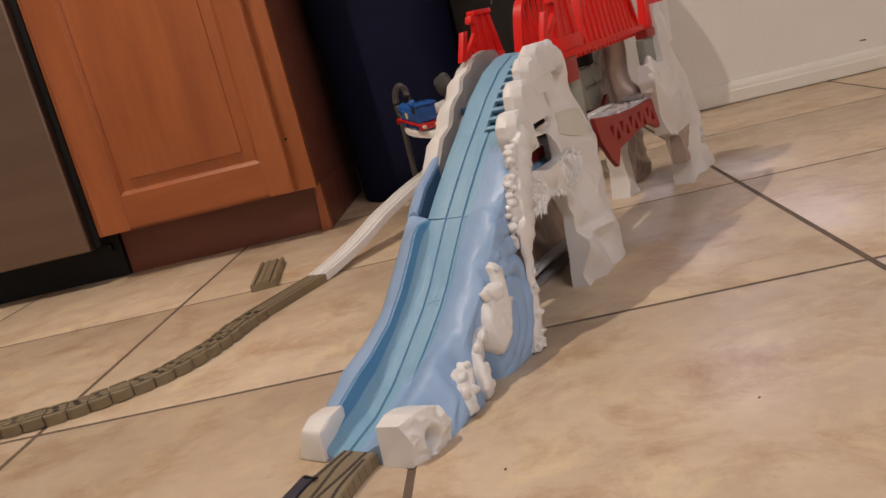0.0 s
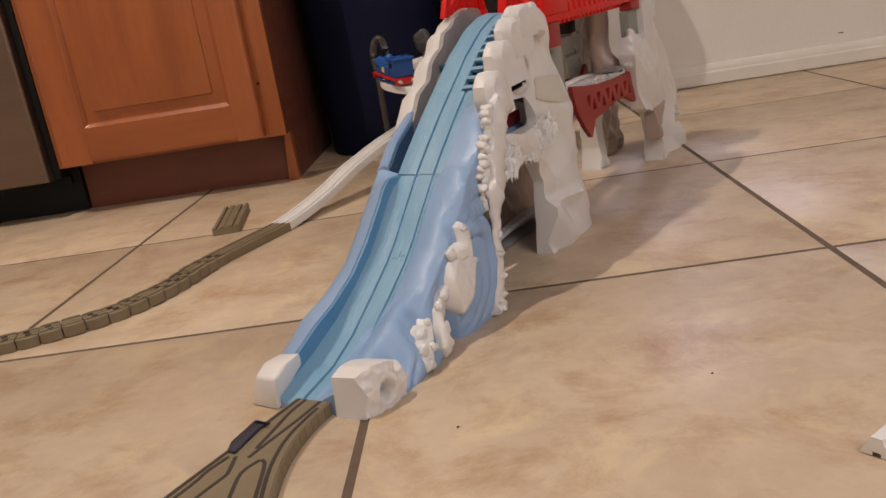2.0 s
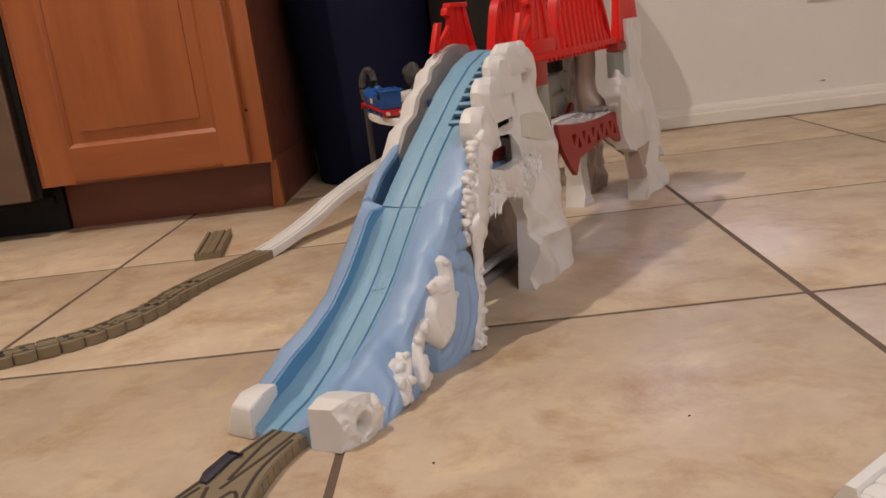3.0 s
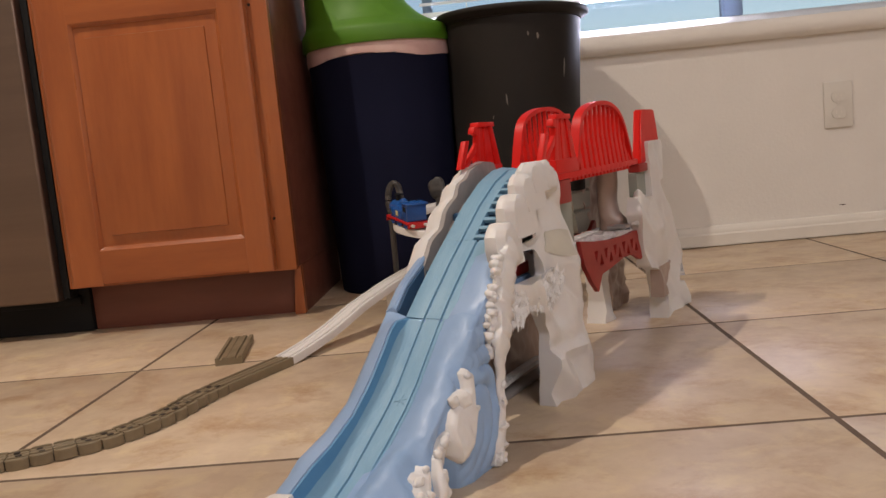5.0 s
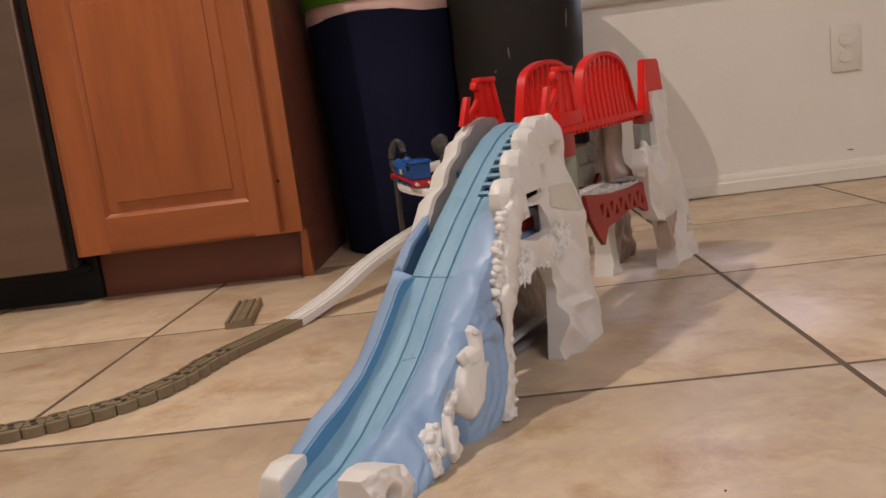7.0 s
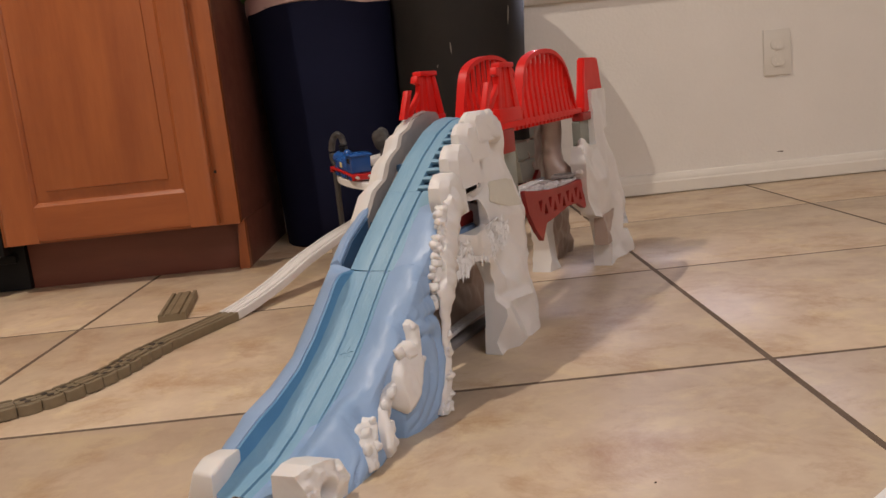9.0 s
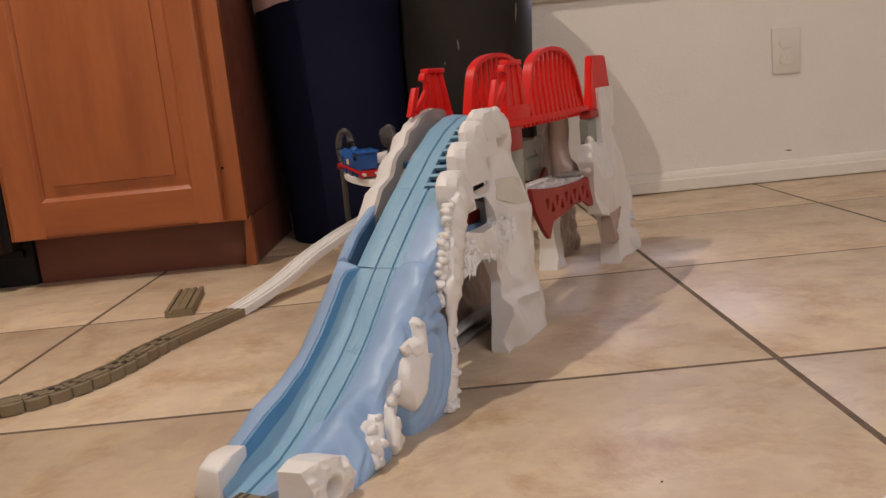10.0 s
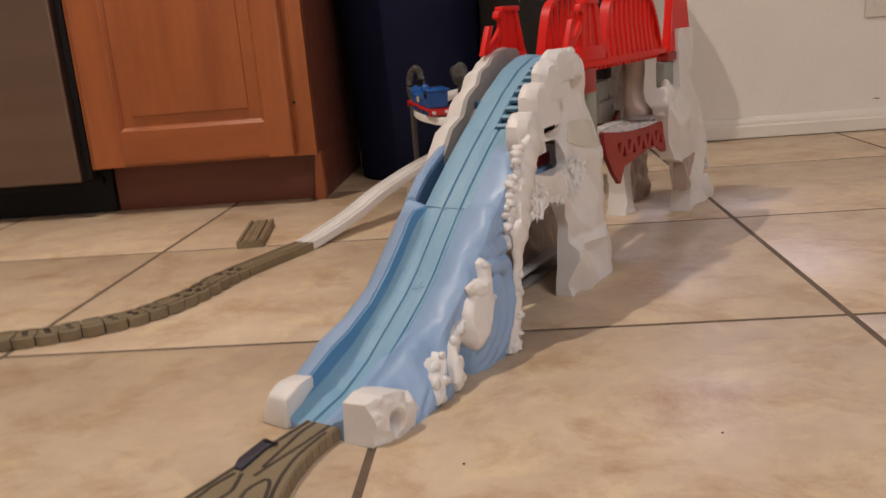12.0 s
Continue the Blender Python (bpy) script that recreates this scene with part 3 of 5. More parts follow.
for a, z, w, hgt in ((-118, 0.31, 0.004, 0.05), (-100, 0.40, 0.002, 0.04), (-83, 0.36, 0.0018, 0.05), (-72, 0.52, 0.003, 0.014), (-80, 0.525, 0.002, 0.012), (-55, 0.33, 0.002, 0.04), (-112, 0.36, 0.003, 0.02), (-88, 0.30, 0.0016, 0.03), (-46, 0.46, 0.0025, 0.05)):
    r = 0.1285 + 0.043 * z
    mark = bmesh.new()
    blob(mark, (0, 0, 0), (w, 0.0009, hgt / 2), 0.25, 2)
    part("scuff", mark, SCUFF, bin_b, m=pose(r * math.cos(radians(a)), r * math.sin(radians(a)), z, 0, random.uniform(-8, 8), a + 90))

# crumbs on the tiles
for x, y, s in ((0.074, -0.279, 0.0011), (0.269, -0.246, 0.0010), (0.384, -0.314, 0.0010)):
    c = bmesh.new()
    blob(c, (0, 0, s * 0.7), (s, s * 0.8, s * 0.7), 0.2, 2)
    tagged(new("crumb", finish(c, "crumb", CRUMB)), "tiny brown crumb lying on the floor tile", "crumb", "crumbs on the floor").matrix_basis = pose(x, y, 0)


# ---- the toy mountain railway: x across, y along from the foot of the slide, z up ----
TOY = pose(-0.05, -0.22, 0, 0, 0, -27.5)

ZC = [(-0.01, 0.002), (0.0, 0.003), (0.054, 0.013), (0.09, 0.028), (0.13, 0.052), (0.161, 0.071), (0.182, 0.087), (0.208, 0.111), (0.234, 0.134),
      (0.262, 0.156), (0.303, 0.186), (0.342, 0.212), (0.381, 0.238), (0.425, 0.261), (0.46, 0.272), (0.50, 0.275)]
Z_IN = [(0.0, 0.022), (0.016, 0.026), (0.033, 0.033), (0.065, 0.046), (0.092, 0.054), (0.129, 0.070), (0.16, 0.092), (0.19, 0.119), (0.205, 0.134), (0.216, 0.140), (0.242, 0.139)]
Z_OUT = [(0.0, 0.016), (0.03, 0.024), (0.061, 0.036), (0.077, 0.046), (0.118, 0.057), (0.156, 0.074), (0.184, 0.098), (0.214, 0.124), (0.246, 0.151), (0.266, 0.168), (0.308, 0.189)]
Z_RIGHT = [(0.0, 0.012), (0.05, 0.027), (0.09, 0.045), (0.132, 0.061), (0.158, 0.086), (0.203, 0.114), (0.219, 0.128), (0.276, 0.170), (0.31, 0.196)]
V_FOOT = [(0.0, 0.055), (0.035, 0.068), (0.100, 0.068), (0.120, 0.063), (0.134, 0.036), (0.147, 0.033), (0.155, 0.061), (0.172, 0.067), (0.192, 0.067), (0.213, 0.068), (0.26, 0.064)]


def pillow(x):
    """Rounded swellings with a crease between them."""
    w = 2 * (x - math.floor(x)) - 1
    return math.sqrt(max(0.0, 1 - w * w)) - 0.6


def ease(x):
    x = max(0.0, min(1.0, x))
    return x * x * (3 - 2 * x)


def spread(u):
    """How far the frozen bank has spread over the chute: fully near the foot, not at all higher up."""
    return ease((0.130 - u) / 0.060)


def water(u, z):
    """Arcs of frozen water that run along the bank and turn down round the snow clumps: how far out, and how strong."""
    du, dz = u - 0.165, z - 0.030
    along, off = 0.843 * du + 0.538 * dz, 0.843 * dz - 0.538 * du
    ring = math.hypot(0.45 * along, off) + 0.007 * noise.noise((u * 20, z * 20, 2.0))
    return ring, math.exp(-((ring - 0.044) / 0.030) ** 2)


def calm(u, z):
    """The ripples die away under the snow clumps."""
    k = 1.0
    for cu, cz, ru, rz in ((0.176, 0.058, 0.030, 0.046), (0.130, 0.028, 0.027, 0.034), (0.092, 0.021, 0.024, 0.025)):
        k *= 1 - 0.85 * math.exp(-(((u - cu) / ru) ** 2 + ((z - cz) / rz) ** 2) ** 2)
    return k


def slide_section(u):
    zc, zi, zo, zr, vf = table(u, ZC), table(u, Z_IN), table(u, Z_OUT), table(u, Z_RIGHT), table(u, V_FOOT)
    out = -0.050 - 0.0085 * min(1, u / 0.05)
    sec = [(out, 0.0), (out - 0.0005, zo * 0.6), (out + 0.001, zo - 0.002), (out + 0.006, zo + 0.2 * (zi - zo)), (-0.044, zo + 0.6 * (zi - zo) + 0.001), (-0.0331, zi), (-0.0329, zi - 0.0050), (-0.0321, zi - 0.0050), (-0.0319, zi - 0.0002), (-0.0302, zi - 0.0012),
           (-0.0298, zi * 0.72 + zc * 0.28), (-0.0288, zi * 0.46 + zc * 0.54), (-0.0265, zi * 0.22 + zc * 0.78), (-0.0228, zi * 0.06 + zc * 0.94 + 0.0006), (-0.018, zc), (-0.0124, zc), (-0.0120, zc - 0.0024), (-0.0092, zc - 0.0024), (-0.0088, zc), (-0.001, zc + 0.0004),
           (0.0076, zc), (0.0080, zc - 0.0024), (0.0108, zc - 0.0024), (0.0112, zc), (0.0132, zc + 0.0005)]
    for dv, dz in ((0.0165, 0.12), (0.0205, 0.28), (0.025, 0.44), (0.030, 0.57), (0.035, 0.65), (0.040, 0.63), (0.045, 0.50), (0.050, 0.22)):
        z = zc + (zr - zc + 0.004) * dz
        ring, band = water(u, z)
        swell = (dv - 0.013) / 0.037 * (0.0022 * math.sin(u * 135 + dv * 70 + 2.0 * noise.noise((u * 12, 0, 1))) + 0.0085 * noise.noise((u * 19, dv * 24, 7.0)) + 0.0016 * noise.noise((u * 55, dv * 50, 3.0)) + 0.0042 * band * pillow(ring / 0.0115))
        sec.append((dv + 0.5 * swell, z + swell))
    k = spread(u)
    for i in range(20, len(sec)):
        v = sec[i][0]
        sec[i] = (v, sec[i][1] + k * 0.0065 * ease((v - 0.001) / 0.016) * (1 - ease((v - 0.030) / 0.018)) + (0.0024 * k if i in (21, 22) else 0.0))
    top_v, top_z = sec[-1]
    n = 60
    for k in range(1, n + 1):
        f = k / n
        z = top_z * (1 - f)
        v = top_v + (vf - top_v) * f ** 1.1 + 0.006 * math.sin(math.pi * f)
        fade = math.sqrt(max(0.0, math.sin(math.pi * min(1, f * 1.0 + 0.02))))
        # an eddy below the shoulder, and arcs of frozen water nested round the snow clumps
        eddy = math.hypot(u - 0.205, z - 0.105)
        ring, band = water(u, z)
        near = math.exp(-(eddy / 0.016) ** 2)
        v += calm(u, z) * fade * (0.0055 * near * pillow(eddy / 0.0085) + 0.0075 * (1 - near) * band * pillow(ring / 0.0115) + 0.0040 * noise.noise((u * 24, z * 24, 0.5)) + 0.0008 * noise.noise((u * 60, z * 60, 4.5)))
        sec.append((v, z))
    return sec


slide = thing("ice_slide", "pale blue plastic toy slide like a frozen waterfall", "toy slide", m=TOY)
bm = bmesh.new()
loft(bm, [[(v, u, z) for v, z in slide_section(u)] for u in np.arange(0.0, 0.2401, 0.002)])
part("lower_chute", bm, BLUE, slide, "pale lavender blue moulded body with flowing ripples", smooth=50)
bm = bmesh.new()
loft(bm, [[(v, u, z + 0.0004 - 0.005 * ease((v - 0.0135 + 0.011 * spread(u)) / 0.003)) for v, z in slide_section(u)[11:25]] + [(0.0128, u, table(u, ZC) - 0.004), (-0.0260, u, table(u, ZC) - 0.004), (-0.0300, u, 0.46 * table(u, Z_IN) + 0.54 * table(u, ZC) - 0.002)] for u in np.arange(0.0008, 0.2398, 0.003)])
# thin insert whose deeper blue carries the shade on the inner wall
wall_bm = bmesh.new()
loft(wall_bm, [[(v + 0.0003, u, z + (0.0003 if k else 0)) for k, (v, z) in enumerate(slide_section(u)[8:12])] + [(-0.0310, u, 0.46 * table(u, Z_IN) + 0.54 * table(u, ZC) - 0.001), (-0.0316, u, 0.5 * table(u, Z_IN) + 0.5 * table(u, ZC))] for u in np.arange(0.0008, 0.2398, 0.003)])
part("inner_wall", wall_bm, SHADE_BLUE, slide, "inner wall of the chute, its shade in deeper blue", smooth=50)
part("chute_lining", bm, CHUTE, slide, "worn teal blue chute with two wheel grooves", smooth=50)
bm = bmesh.new()
loft(bm, [[(min(v, 0.053), u, max(z, 0.10 + 0.05 * min(1, (u - 0.24) / 0.03))) for v, z in slide_section(u)[24:]] + [(0.036, u, 0.10 + 0.05 * min(1, (u - 0.24) / 0.03)), (0.0130, u, table(u, ZC) - 0.012)] for u in np.arange(0.2402, 0.312, 0.004)])
part("right_shoulder", bm, BLUE, slide, "pale blue rounded shoulder", smooth=50)

# upper chute: a slab with grooves and a ladder of rungs
UPPER = [(-0.033, -0.012), (-0.033, 0.001), (-0.031, 0.002), (-0.0124, 0.0), (-0.0120, -0.0024), (-0.0092, -0.0024), (-0.0088, 0.0), (0.0024, 0.0), (0.0030, -0.0006), (0.0030, -0.0110), (0.0204, -0.0110), (0.0204, -0.0006), (0.0210, 0.0), (0.038, 0.001), (0.040, -0.004), (0.040, -0.012)]
SOLID = list(UPPER)
SOLID[8], SOLID[9], SOLID[10], SOLID[11] = (0.0076, 0.0), (0.0080, -0.0024), (0.0108, -0.0024), (0.0112, 0.0)


def upper_rows(section, a, b):
    rows = []
    for u in np.arange(a, b + 0.0005, 0.004):
        d = Vector((0, 0.008, table(u + 0.004, ZC) - table(u - 0.004, ZC))).normalized()
        up = Vector((0, -d.z, d.y))
        rows.append([Vector((v, u, table(u, ZC) + 0.0012)) + up * z for v, z in section])
    return rows


part("upper_chute", loft(bmesh.new(), upper_rows(SOLID, 0.238, 0.330)), CHUTE, slide, "pale blue upper chute panel", smooth=35)
part("ladder_chute", loft(bmesh.new(), upper_rows(UPPER, 0.3302, 0.486)), CHUTE, slide, "pale blue rack section with open rungs", smooth=35)
# deep blue strip that stands for the shade between the rungs
SLOT = [(0.0032, -0.0108), (0.0032, -0.0060), (0.0202, -0.0060), (0.0202, -0.0108)]
part("rack_slot", loft(bmesh.new(), upper_rows(SLOT, 0.3306, 0.484)), BLUE_DARK, slide, "strip under the rungs, slot shade in deep blue")
for i in range(11):
    u = 0.335 + 0.0122 * i
    d = Vector((0, 0.008, table(u + 0.004, ZC) - table(u - 0.004, ZC)))
    part("rung", one_box((0.0031, -0.0027, -0.005), (0.0203, 0.0027, 0.0002), 0.0012), CHUTE, slide, m=Matrix.Translation((0, u, table(u, ZC) + 0.002)) @ pose(0, 0, 0, math.degrees(math.atan2(d.z, d.y))))
for turn in (20, 80, 140):
    part("moulded_mark", one_box((-0.0068, -0.0005, -0.0002), (0.0068, 0.0005, 0.0005), 0.0002), CHUTE, slide, m=pose(-0.001, 0.166, table(0.166, ZC) + 0.0007) @ pose(0, 0, 0, 38) @ pose(0, 0, 0, 0, 0, turn))
# the side wall beyond the notch; the recess shade behind it is dark blue colour
bm = bmesh.new()
loft(bm, [[(-0.0585, u, 0.0), (-0.059, u, table(u, Z_OUT) - 0.002), (-0.055, u, table(u, Z_OUT) + 0.001), (-0.049, u, table(u, Z_OUT) + 0.003), (-0.0465, u, table(u, Z_OUT)), (-0.0465, u, 0.0)] for u in np.arange(0.2402, 0.325, 0.004)])
part("side_wall", bm, BLUE, slide)
part("recess", plate(bmesh.new(), [(0.243, 0.004), (0.34, 0.004), (0.34, 0.13), (0.243, 0.075)], [], 0.004, lambda y, z: -0.0464, lambda y, z: -0.028), BLUE_DARK, slide, "recess beside the chute, its shade coloured dark blue")
# thin plate that colours the recess shade on the wall's inner face
lining = bmesh.new()
loft(lining, [[(-0.0464, u, 0.07), (-0.0464, u, table(u, Z_OUT) - 0.003), (-0.0446, u, table(u, Z_OUT) - 0.004), (-0.0446, u, 0.07)] for u in np.arange(0.243, 0.320, 0.004)])
part("recess_lining", lining, BLUE_DARK, slide, "inner face of the side wall, shade coloured deep blue")
part("clip", one_box((-0.044, 0.372, 0.222), (-0.034, 0.384, 0.232), 0.003), BLUE_DARK, slide)


# snow blocks on both sides of the slide's foot
block = bmesh.new()
loft(block, [[(-0.060, -0.002, 0.0), (-0.0275, -0.005, 0.0), (-0.0275, -0.002, 0.027), (-0.050, 0.0, 0.027)], [(-0.063, 0.020, 0.0), (-0.0285, 0.02, 0.0), (-0.0285, 0.018, 0.033), (-0.053, 0.016, 0.032)],
             [(-0.061, 0.040, 0.0), (-0.0290, 0.04, 0.0), (-0.0290, 0.036, 0.034), (-0.052, 0.036, 0.031)]])
bmesh.ops.bevel(block, geom=block.edges[:], offset=0.003, segments=2, profile=0.6, affect="EDGES")
part("snow_block", block, SNOW, slide, "white moulded snow block", smooth=60)
block = bmesh.new()
rows = []
for u, w, hgt in ((-0.004, -0.003, 0.0350), (0.010, 0.003, 0.0385), (0.024, 0.007, 0.0370), (0.042, 0.006, 0.0300)):
    rows.append([(0.0320, u, 0.0), (0.0320, u + 0.003, hgt - 0.001), (0.0575 + w, u + 0.004, hgt), (0.0655 + w, u + 0.006, hgt * 0.55), (0.0625 + w, u + 0.002, 0.0)])
loft(block, rows)
bmesh.ops.bevel(block, geom=[e for e in block.edges if len(e.link_faces) == 2 and e.calc_face_angle(0) > 0.5], offset=0.0018, segments=2, profile=0.6, affect="EDGES")
bmesh.ops.subdivide_edges(block, edges=[e for e in block.edges if e.calc_length() > 0.004], cuts=4, use_grid_fill=True)
bmesh.ops.subdivide_edges(block, edges=[e for e in block.edges if e.calc_length() > 0.0022], cuts=1, use_grid_fill=True)
for v in block.verts:
    if v.co.x > 0.052:
        k = rocky(v.co.x, v.co.y, v.co.z, 0.0052, 0.015) * min(1, (v.co.x - 0.052) / 0.005)
        k -= 0.018 * math.exp(-(((v.co.y - 0.021) / 0.0055) ** 2) ** 1.3 - (((v.co.z - 0.0155) / 0.0068) ** 2) ** 1.3) * min(1, (v.co.x - 0.052) / 0.006)
        v.co += Vector((k, -k * 0.4, k * 0.35))
    v.co.z = max(0.0, v.co.z)
part("snow_block", block, SNOW, slide, "white snow block with a rocky broken side", smooth=24)

def strand(points, radii, flat=0.75, amp=0.2, grain=0.008):
    """A frozen dribble: a swollen, uneven cord through the points."""
    b = bmesh.new()
    pts = spline([(*p, r) for p, r in zip(points, radii)], 0.0028)
    tube(b, [p[:3] for p in pts], [float(p[3]) for p in pts], 12)
    for v in b.verts:
        k = 1 + amp * noise.noise(v.co / grain)
        near = min(pts, key=lambda p: (p[0] - v.co.x) ** 2 + (p[1] - v.co.y) ** 2 + (p[2] - v.co.z) ** 2)
        c = Vector(near[:3])
        d = (v.co - c) * k
        v.co = c + Vector((d.x * flat, d.y, d.z))
        v.co.z = max(v.co.z, 0.0003)
    return b


# snow clumps moulded on the flank
def flank(u, z):
    """How far out the slide's right side lies at a place along it and a height, without its ripples."""
    zc, zr, vf = table(u, ZC), table(u, Z_RIGHT), table(u, V_FOOT)
    f = min(1.0, max(0.0, 1 - z / max(0.005, zc + (zr - zc + 0.004) * 0.18)))
    return 0.050 + (vf - 0.050) * f ** 1.1 + 0.006 * math.sin(math.pi * f)


def clump(poly, thick, seed, label, knobs=(), rough=0.35):
    """A flat snow clump moulded on the flank, rounded off towards its outline."""
    cu, cz = sum(p[0] for p in poly) / len(poly), sum(p[1] for p in poly) / len(poly)
    span = max(math.hypot(p[0] - cu, p[1] - cz) for p in poly)

    def rim(u, z):
        return min(abs((q[0] - p[0]) * (z - p[1]) - (q[1] - p[1]) * (u - p[0])) / math.hypot(q[0] - p[0], q[1] - p[1]) for p, q in zip(poly, poly[1:] + poly[:1])
                   if -0.2 < ((u - p[0]) * (q[0] - p[0]) + (z - p[1]) * (q[1] - p[1])) / ((q[0] - p[0]) ** 2 + (q[1] - p[1]) ** 2) < 1.2) if inside((u, z), poly) else 0.0

    def front(u, z):
        k = min(1.0, rim(u, z) / 0.005)
        return flank(u, z) + thick * (0.30 + 0.70 * math.sqrt(k)) + k * rough * rocky(seed, u, z, 0.0042, 0.014)
    b = plate(bmesh.new(), poly, [], 0.0013, lambda u, z: flank(u, z) - 0.007, front, 6)
    for u, z, size in knobs:
        blob(b, (flank(u, z) + thick * 0.62, u, z), (size * 0.72, size, size), 0.20, 3, 0.007)
    return part("snow_drift", b, SNOW, slide, label, smooth=32)


clump([(0.1975, 0.1010), (0.2043, 0.0935), (0.1995, 0.079), (0.1939, 0.0669), (0.197, 0.0640), (0.1886, 0.0522), (0.1766, 0.0362), (0.1648, 0.0269), (0.1554, 0.0234), (0.1485, 0.0327), (0.1474, 0.0465), (0.1529, 0.0605), (0.1594, 0.069), (0.1702, 0.0765), (0.1820, 0.0800), (0.1867, 0.0838), (0.1885, 0.0898), (0.1904, 0.0974)], 0.0080, 31.0, "tall white snow clump on the blue flank", ((0.196, 0.094, 0.0048), (0.168, 0.077, 0.0062), (0.193, 0.064, 0.0040)))
clump([(0.1634, 0.0803), (0.1724, 0.0845), (0.1843, 0.0844), (0.1913, 0.080), (0.1873, 0.0673), (0.172, 0.0671)], 0.0100, 32.0, "small white snow knob")
clump([(0.1525, 0.056), (0.1516, 0.046), (0.150, 0.0406), (0.1466, 0.0337), (0.1445, 0.020), (0.1380, 0.006), (0.1270, 0.0005), (0.1120, 0.0005), (0.1070, 0.012), (0.1143, 0.028), (0.1221, 0.040), (0.1327, 0.0475), (0.1404, 0.0526)], 0.0080, 33.0, "white ice strand running down to the floor", ((0.143, 0.048, 0.0062), (0.129, 0.041, 0.0055), (0.124, 0.024, 0.0070), (0.121, 0.010, 0.0065)))
clump([(0.1092, 0.0390), (0.1115, 0.0336), (0.1058, 0.0269), (0.1027, 0.0233), (0.0955, 0.0188), (0.091, 0.0111), (0.084, 0.0035), (0.0756, 0.0039), (0.0748, 0.0121), (0.075, 0.0185), (0.0798, 0.0241), (0.0850, 0.0292), (0.0885, 0.0350), (0.0960, 0.0370), (0.1030, 0.0356)], 0.0070, 34.0, "white snow clump on the blue flank", ((0.1075, 0.0360, 0.0040), (0.0945, 0.0300, 0.0060), (0.0840, 0.0195, 0.0058), (0.0950, 0.0190, 0.0050), (0.0830, 0.0085, 0.0052)))

# ---- front tower of rock and ice ----
tower = thing("front_rock_tower", "white snowy rock tower carrying the top of the slide", "toy mountain", m=TOY)


def ledge(u0, z0, z1, v1, seed):
    """One broad snow step: a chamfered face towards the foot of the slide, running back into the rock."""
    b = bmesh.new()
    u1, v0 = u0 + (0.052 if seed == 0 else 0.068), 0.0375
    h = z1 - z0
    ring = []
    for z, du, dv in ((z0 - 0.008, 0.006, 0.002), (z0 + 0.30 * h, 0.0, 0.001), (z0 + 0.66 * h, 0.001, 0.0), (z0 + 0.86 * h, 0.007, -0.001), (z1, 0.016, -0.004)):
        ring.append([(v0, u0 + du, z), (v0 + 0.006, u0 + du - 0.001, z + 0.0005), (v1 + dv - 0.005, u0 + du, z), (v1 + dv + 0.002, u0 + du + 0.009, z - 0.001), (v1 + dv, u1, z), (v0, u1, z)])
    loft(b, ring)
    bmesh.ops.bevel(b, geom=[e for e in b.edges if len(e.link_faces) == 2 and e.calc_face_angle(0) > 0.25], offset=0.0012, segments=2, profile=0.6, affect="EDGES", clamp_overlap=True)
    bmesh.ops.subdivide_edges(b, edges=[e for e in b.edges if e.calc_length() > 0.009], cuts=2, use_grid_fill=True)
    for v in b.verts:
        k = rocky(v.co.x + seed, v.co.y, v.co.z, 0.0017, 0.014) * max(0.25, min(1, (v.co.x - 0.044) / 0.006))
        v.co += Vector((k, -0.3 * k, 0.3 * k))
    return b


for k, (u0, z0, z1, v1) in enumerate(((0.291, 0.187, 0.2245, 0.0555), (0.322, 0.213, 0.2515, 0.0535), (0.356, 0.239, 0.2720, 0.0515), (0.382, 0.257, 0.2830, 0.0505))):
    part("snow_step", ledge(u0, z0, z1, v1, k * 3.0), SNOW, tower, "white snow ledge beside the chute", smooth=32)

WALL_R = [(0.385, 0.276), (0.44, 0.282), (0.468, 0.268), (0.478, 0.232), (0.500, 0.195), (0.514, 0.158), (0.519, 0.114), (0.508, 0.070), (0.522, 0.036), (0.512, 0.0), (0.394, 0.0), (0.400, 0.045), (0.408, 0.083),
          (0.392, 0.112), (0.345, 0.124), (0.312, 0.112), (0.292, 0.120), (0.290, 0.165), (0.305, 0.20), (0.345, 0.225)]
GAP_R = [[(0.350, 0.194), (0.352, 0.221), (0.412, 0.224), (0.416, 0.196)], [(0.318, 0.187), (0.352, 0.188), (0.402, 0.184), (0.412, 0.152), (0.345, 0.152), (0.310, 0.162)]]


def wall_front(y, z):
    flare = 0.010 * max(0.0, min(1.0, (0.064 - z) / 0.010)) * max(0.0, min(1.0, (0.515 - y) / 0.04))
    waist = -0.006 * max(0.0, 1 - abs(z - 0.095) / 0.04) * max(0.0, min(1.0, (0.47 - y) / 0.03))
    set_back = -0.010 * max(0.0, min(1.0, (z - 0.155) / 0.04)) * max(0.0, min(1.0, (y - 0.31) / 0.04))
    return 0.054 + flare + waist + set_back + facet(y, z, 0.3, 0.036, 0.022) + facet(y, z, 5.9, 0.016, 0.0035)


